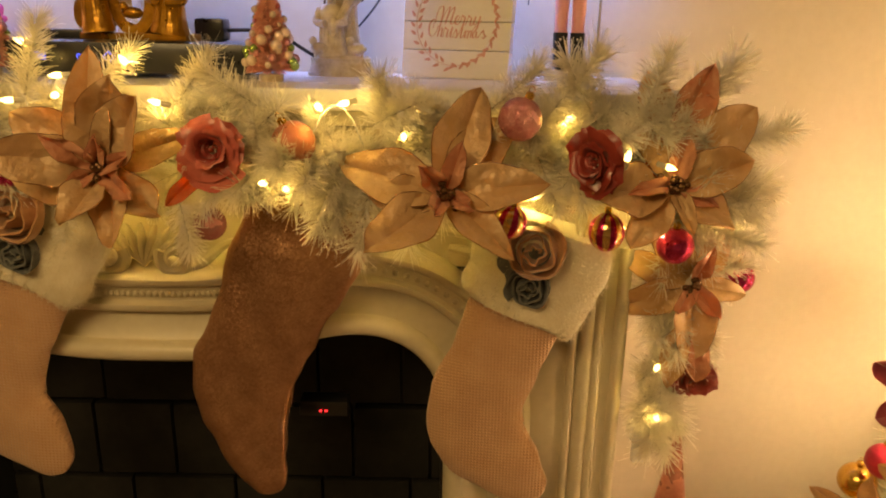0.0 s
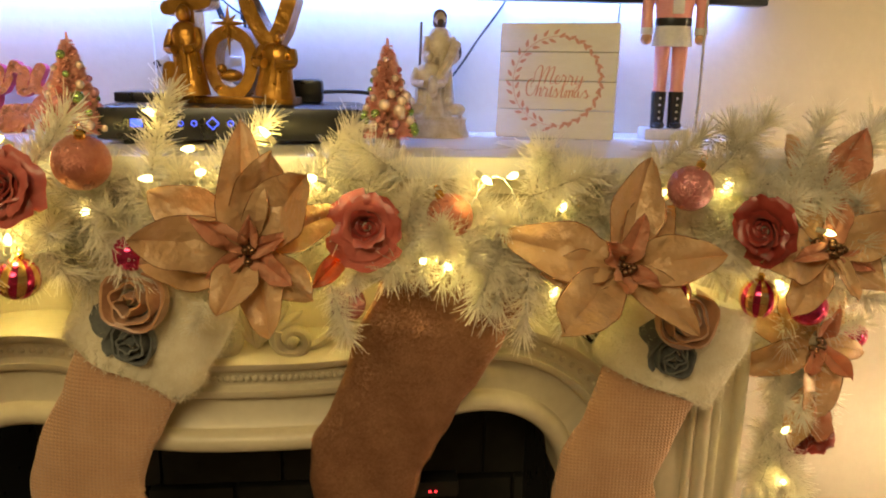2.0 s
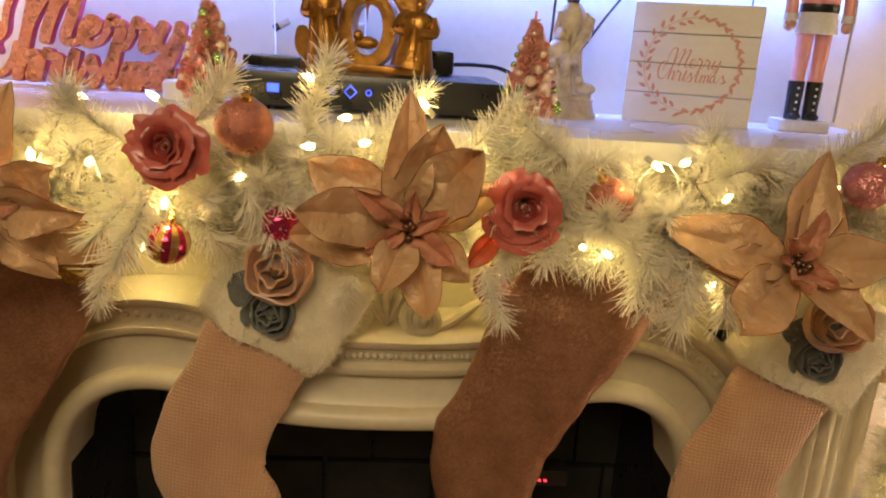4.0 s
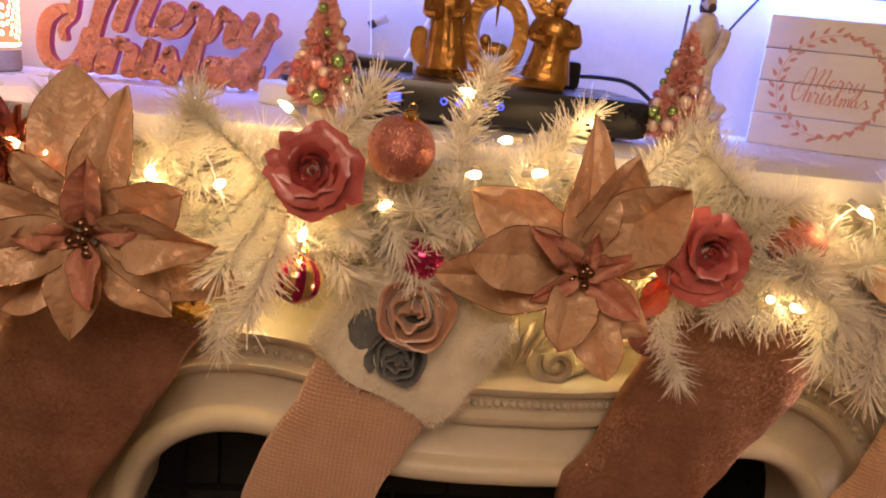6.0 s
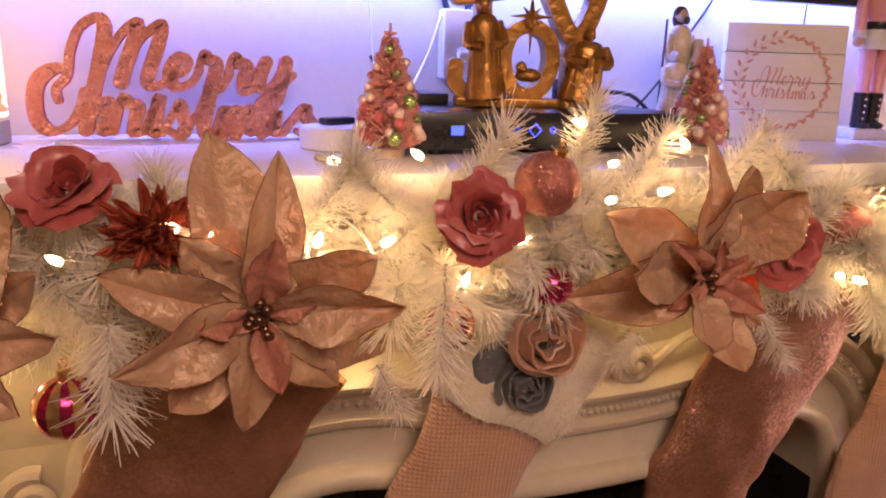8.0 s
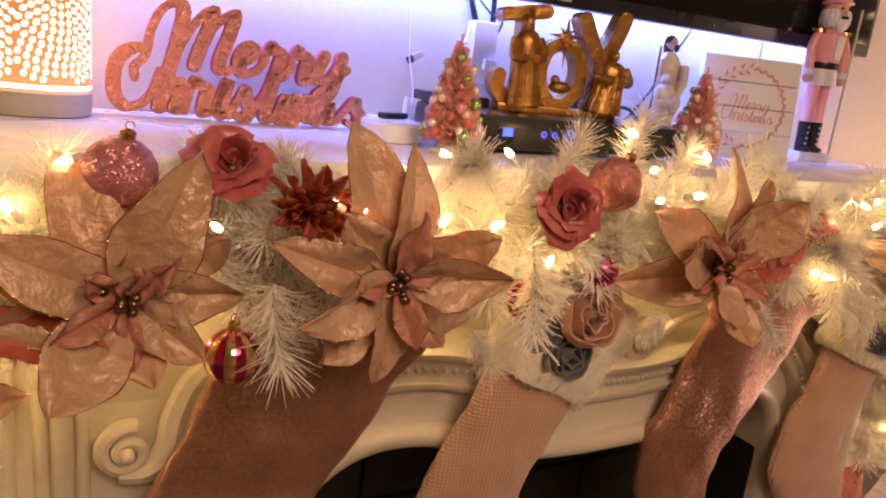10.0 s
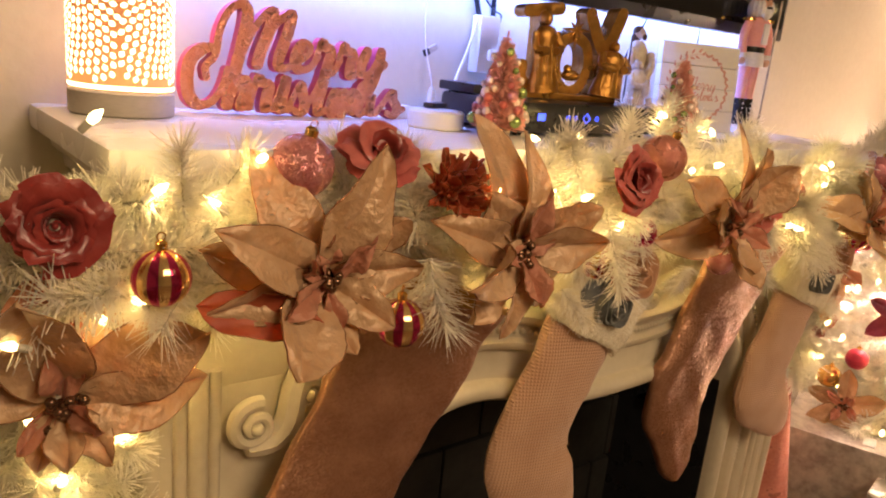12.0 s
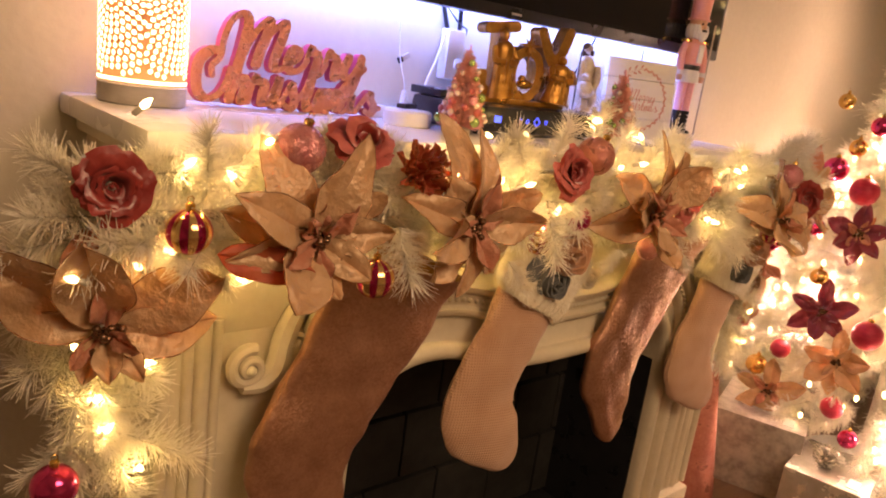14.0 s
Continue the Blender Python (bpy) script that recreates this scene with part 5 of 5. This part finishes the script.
b.lathe([(0.036, 0.165), (0.034, 0.185), (0.031, 0.2)], 24, None, 1, 0.8)
b.lathe([(0.0315, 0.2), (0.032, 0.203), (0.032, 0.211), (0.0315, 0.214)], 24, None, 2, 0.8)
b.lathe([(0.031, 0.214), (0.035, 0.25), (0.035, 0.272), (0.022, 0.284), (0.016, 0.288)], 24, None, 0, 0.8)
b.box((0, -0.028, 0.245), (0.02, 0.006, 0.05), 0.002, None, 1)
b.lathe([(0.016, 0.286), (0.023, 0.295), (0.025, 0.32), (0.023, 0.338)], 20, None, 3)
for k in range(16):
    a = k * 0.393
    if math.sin(a) > -0.75:
        b.ball(0.011, pose(0.023 * math.cos(a), 0.023 * math.sin(a), 0.305), 1, 8, 6, (0.8, 0.8, 1.9))
b.ball(0.012, pose(0, -0.02, 0.296), 1, 10, 8, (1.1, 0.7, 1.7))
b.box((0, -0.026, 0.308), (0.018, 0.004, 0.006), 0.001, None, 2)
b.ball(0.004, pose(0, -0.027, 0.318), 3, 8, 6)
for s in (-1, 1):
    b.ball(0.0032, pose(s * 0.009, -0.0225, 0.326), 2, 8, 6)
b.lathe([(0.031, 0.336), (0.031, 0.34), (0.026, 0.342), (0.027, 0.385), (0.029, 0.393), (0.02, 0.398)], 24, None, 0)
b.tube([(0.052, -0.018, 0.02), (0.052, -0.018, 0.33)], 0.0025, 8, None, 5)
solid("nutcracker", b, [NPINK, NWHITE, NBLACK, SKIN, GOLD, GREYP], pose(0.225, 1.41, TOP, 0, 0, -8), "pink and white nutcracker with black boots, standing on a white block", "nutcracker")

# cables and adapters on the wall


def cable(pts, r, mt, label, name="cable"):
    b = MB()
    b.tube(smooth(pts), r, 7)
    return solid(name, b, mt, (0, 0, 0), label, "cable", "cables behind the shelf")


cable([(-0.62, 1.53, 1.46), (-0.6, 1.532, 1.4), (-0.585, 1.532, 1.36)], 0.0055, BLACK, "thick black cable hanging from the television")
cable([(-0.56, 1.53, 1.46), (-0.552, 1.532, 1.4), (-0.55, 1.532, 1.35)], 0.0055, BLACK, "thick black cable hanging from the television")
cable([(-0.61, 1.525, 1.42), (-0.56, 1.525, 1.38), (-0.535, 1.525, 1.37), (-0.54, 1.525, 1.35)], 0.0018, BLACK, "thin black wire loop on the wall")
cable([(-0.72, 1.53, 1.46), (-0.718, 1.533, 1.38), (-0.714, 1.53, 1.3), (-0.712, 1.5, 1.22), (-0.75, 1.46, TOP + 0.004)], 0.0014, WIREW, "thin white wire hanging down the wall")
cable([(-0.045, 1.535, 1.46), (-0.06, 1.533, 1.41), (-0.11, 1.53, 1.34), (-0.16, 1.52, 1.27), (-0.23, 1.51, 1.2)], 0.0022, BLACK, "thin black cable slanting over the wall")
cable([(0.17, 1.535, 1.46), (0.165, 1.533, 1.4), (0.16, 1.53, 1.3)], 0.0014, BLACK, "thin dark wire on the wall")
cable([(-0.6, 1.52, 1.36), (-0.62, 1.515, 1.3), (-0.66, 1.5, 1.22), (-0.66, 1.47, TOP + 0.006)], 0.003, WHITEP, "white power cord hanging from the adapter")
b = MB()
b.box((0, 0, 0), (0.05, 0.03, 0.11), 0.004)
b.box((0.012, -0.017, -0.02), (0.026, 0.012, 0.02), 0.003)
solid("power_adapter", b, WHITEP, (-0.575, 1.522, 1.31), "white power adapter block plugged in the wall", "adapter")
b = MB()
b.box((0, 0, 0), (0.03, 0.006, 0.012), 0.002, pose(0, 0, 0, 0, -30, 0))
b.box((-0.012, 0, 0.0), (0.012, 0.007, 0.013), 0.002, pose(0, 0, 0, 0, -30, 0), 1)
solid("wire_clip", b, [GREYP, BLACK], (-0.7, 1.53, 1.29), "small grey and black clip on the hanging wire", "clip")
b = MB()
b.lathe([(0.012, 0), (0.012, 0.02), (0.007, 0.024), (0.007, 0.05), (0.004, 0.06)], 14)
solid("white_plug", b, WHITEP, (-0.735, 1.47, TOP), "white cylindrical plug standing on the shelf", "plug")
b = MB()
b.box((0, 0, 0.012), (0.04, 0.03, 0.024), 0.003)
solid("plug_block", b, WHITEP, (-0.8, 1.48, TOP), "small translucent white plug block", "plug")

# plug of the light string by the mantel leg
b = MB()
b.box((0, 0, 0.0), (0.034, 0.02, 0.026), 0.003, pose(0, 0, 0.03, 0, 8, 0))
b.box((0, 0, -0.01), (0.024, 0.018, 0.034), 0.004)
b.tube(smooth([(0.0, 0, 0.04), (0.02, 0.0, 0.1), (0.03, 0.01, 0.2), (0.02, 0.02, 0.3)]), 0.0016, 6)
solid("light_plug", b, WHITEP, (0.375, 1.22, 0.5), "white plug of the light string hanging by the mantel", "plug")

# glitter cone by the leg
cone = thing("glitter_cone_tree", (0.455, 1.24, 0), "slim rose gold glitter cone tree on the floor", "cone tree")
b = MB()
b.lathe([(0.085, 0.02), (0.08, 0.06), (0.004, 0.53), (0.001, 0.535)], 28)
part("cone", b, GLIT, cone)
b = MB()
b.lathe([(0.06, 0), (0.06, 0.02)], 24)
part("base", b, GREYP, cone)

# ---- christmas tree ----
TC = Vector((1.33, 1.0, 0))
TH, TR = 2.3, 0.56
tree = thing("christmas_tree", TC, "white artificial christmas tree full of warm lights", "christmas tree")
b = MB()
b.tube([(0, 0, 0), (0, 0, TH * 0.6), (0, 0, TH)], [0.03, 0.022, 0.008], 10)
part("trunk", b, STEM, tree)
b = MB()
b.lathe([(0.22, 0), (0.22, 0.012), (0.05, 0.05), (0.04, 0.12)], 24)
part("stand", b, WHITEP, tree)
rnd = random.Random(21)
base = [tip_faces(0.19, 250, 0.05, 90 + i, 0.0013, 0.0025) for i in range(4)]
arr = [(np.array([tuple(p) for p in q.v]), q.f, q.m) for q in base]


def tree_r(z):
    return TR * (1 - (z - 0.15) / (TH - 0.15)) if z > 0.15 else TR


VV, FF, MM, k0 = [], [], [], 0
for i in range(820):
    z = 0.14 + (TH - 0.18) * (1 - math.sqrt(1 - rnd.random()))
    a = rnd.uniform(0, 6.283)
    rr = max(0.02, tree_r(z) * rnd.uniform(0.72, 1.0) - 0.13)
    d = Vector((math.cos(a), math.sin(a), rnd.uniform(-0.45, 0.25))) + Vector((rnd.uniform(-0.45, 0.45), rnd.uniform(-0.45, 0.45), 0))
    m = np.array(facing((rr * math.cos(a), rr * math.sin(a), z), d, rnd.uniform(0, 360)))
    v, f, mm = arr[i % 4]
    VV.append(v @ m[:3, :3].T + m[:3, 3])
    FF += [tuple(j + k0 for j in q) for q in f]
    MM += mm
    k0 += len(v)
me = bpy.data.meshes.new("crown")
me.from_pydata(np.concatenate(VV).tolist(), [], FF)
me.materials.append(NEEDLE)
me.materials.append(STEM)
me.polygons.foreach_set("material_index", MM)
tagged(part("crown", me, None, tree), kind="stuff")
tl = thing("tree_lights", TC, "warm white lights wound round the white tree", "string lights")
b = MB()
b.ball(0.007, None, 0, 8, 6, (1, 1, 1.6))
tb = b.mesh("bulb", BULB)
for i in range(260):
    z = 0.22 + (TH - 0.4) * (1 - math.sqrt(1 - (i + 0.5) / 260))
    a = i * 2.399 + rnd.uniform(-0.3, 0.3)
    r_ = tree_r(z) * rnd.uniform(0.86, 1.02)
    o = part("bulb", tb, None, tl, at=Matrix.Translation((r_ * math.cos(a), r_ * math.sin(a), z)))
for i in range(9):
    z = 0.18 + 0.17 * i
    a = 2.7 + 1.1 * math.sin(i * 2.1)
    r_ = tree_r(z) * 0.9 + 0.02
    lamp("tree_light", "POINT", Matrix.Translation((TC.x + r_ * math.cos(a), TC.y + r_ * math.sin(a), z)), 15.0 if z < 0.8 else 3.5, (1.0, 0.68, 0.48), 0.02)
TG = "ornaments of the tree"
for y, z, r_, mt, lb in ((1.214, 0.485, 0.0336, REDBALL, "red wound yarn bauble on the white tree"), (0.962, 0.628, 0.0473, REDBALL, "large red bauble on the white tree"), (1.004, 0.355, 0.0368, REDBALL, "red bauble on the white tree"),
                         (0.933, 0.273, 0.0315, PINKBALL, "pink bauble low on the white tree"), (1.151, 0.768, 0.0284, GOLD, "small gold bauble on the white tree"), (1.2, 0.926, 0.0273, PINKBALL, "pink bauble on the white tree"),
                         (1.281, 0.398, 0.0368, GOLD, "gold bauble low on the white tree")):
    ang = math.atan2(y - TC.y, 0.84 - TC.x)
    rr = max(math.hypot(y - TC.y, 0.84 - TC.x), tree_r(z) * 0.9)
    bauble((TC.x + rr * math.cos(ang), TC.y + rr * math.sin(ang), z), r_, mt, lb, (0, 0), TG)
for y, z, r_, mt, lb in ((1.116, 1.064, 0.0464, REDBALL, "large red bauble on the white tree"), (1.222, 1.12, 0.0413, PINKBALL, "magenta bauble on the white tree"), (1.17, 1.201, 0.0289, GOLD, "small gold bauble on the white tree"),
                         (1.119, 1.278, 0.031, PINKBALL, "pink bauble on the white tree"), (1.242, 1.344, 0.0268, GOLD, "gold bauble on the white tree")):
    bauble((0.93, y, z), r_, mt, lb, (0, 0), TG)
for at, sz_, c1, c2, lb in (((0.84, 1.218, 0.325), 1.04, PETAL, PETAL2, "pale rose poinsettia on the white tree"), ((0.84, 1.114, 0.66), 0.924, WINE, WINE, "dark wine poinsettia on the white tree"),
                            ((0.84, 1.029, 0.511), 0.982, PETAL, PETAL, "champagne poinsettia on the white tree"), ((0.93, 1.099, 0.925), 0.908, WINE, PETAL2, "wine and rose poinsettia on the white tree")):
    f = poinsettia(at, (-1, -0.35, 0.15), [(k * 60 + 15 * math.sin(k), 0.11) for k in range(6)], [(k * 90 + 30, 0.06) for k in range(4)], lb, sz_, c1, c2, seed=int(at[2] * 100))
    tagged(f, group=TG)

# ---- gifts ----


def gift(at, s, turn, paper, label, bow_at, bow_mat, seed):
    g = thing("gift_box", Matrix.Translation(at) @ pose(0, 0, 0, 0, 0, turn), label, "gift", "gifts under the tree")
    b = MB()
    b.box((0, 0, s[2] / 2), s, 0.004)
    part("wrapped_box", b, paper, g)
    b = MB()
    b.box((-0.3 * s[0], -0.3 * s[1], s[2] + 0.001), (0.07, 0.035, 0.002), 0)
    part("gift_tag", b, NWHITE, g, "white gift tag")
    r = random.Random(seed)
    for k in range(18):
        q = MB()
        L = r.uniform(0.022, 0.036)
        q.ribbon([(p.x, p.z) for p in smooth([(0, 0, 0), (L * 0.6, 0, L * 0.55), (L, 0, L * 0.35), (L * 0.75, 0, 0.02 * L), (0.2 * L, 0, 0.0)], 4)], 0.0012, 0.012)
        part("bow_loop", q, bow_mat, g, at=Matrix.Translation((*bow_at, s[2] + 0.002 + 0.012 * (k // 7))) @ Matrix.Rotation(k * 2.4, 4, "Z") @ Matrix.Rotation(-0.3 * (k // 7), 4, "Y"))


gift((0.86, 1.22, 0), (0.34, 0.3, 0.26), 18, GREYGIFT, "grey patterned gift box with a gold bow under the tree", (0.05, -0.02), BOWGOLD, 1)
gift((0.79, 0.93, 0), (0.3, 0.24, 0.19), 10, SILVERP, "silver foil gift box with a silver bow", (-0.03, 0.02), SILVERP, 2)
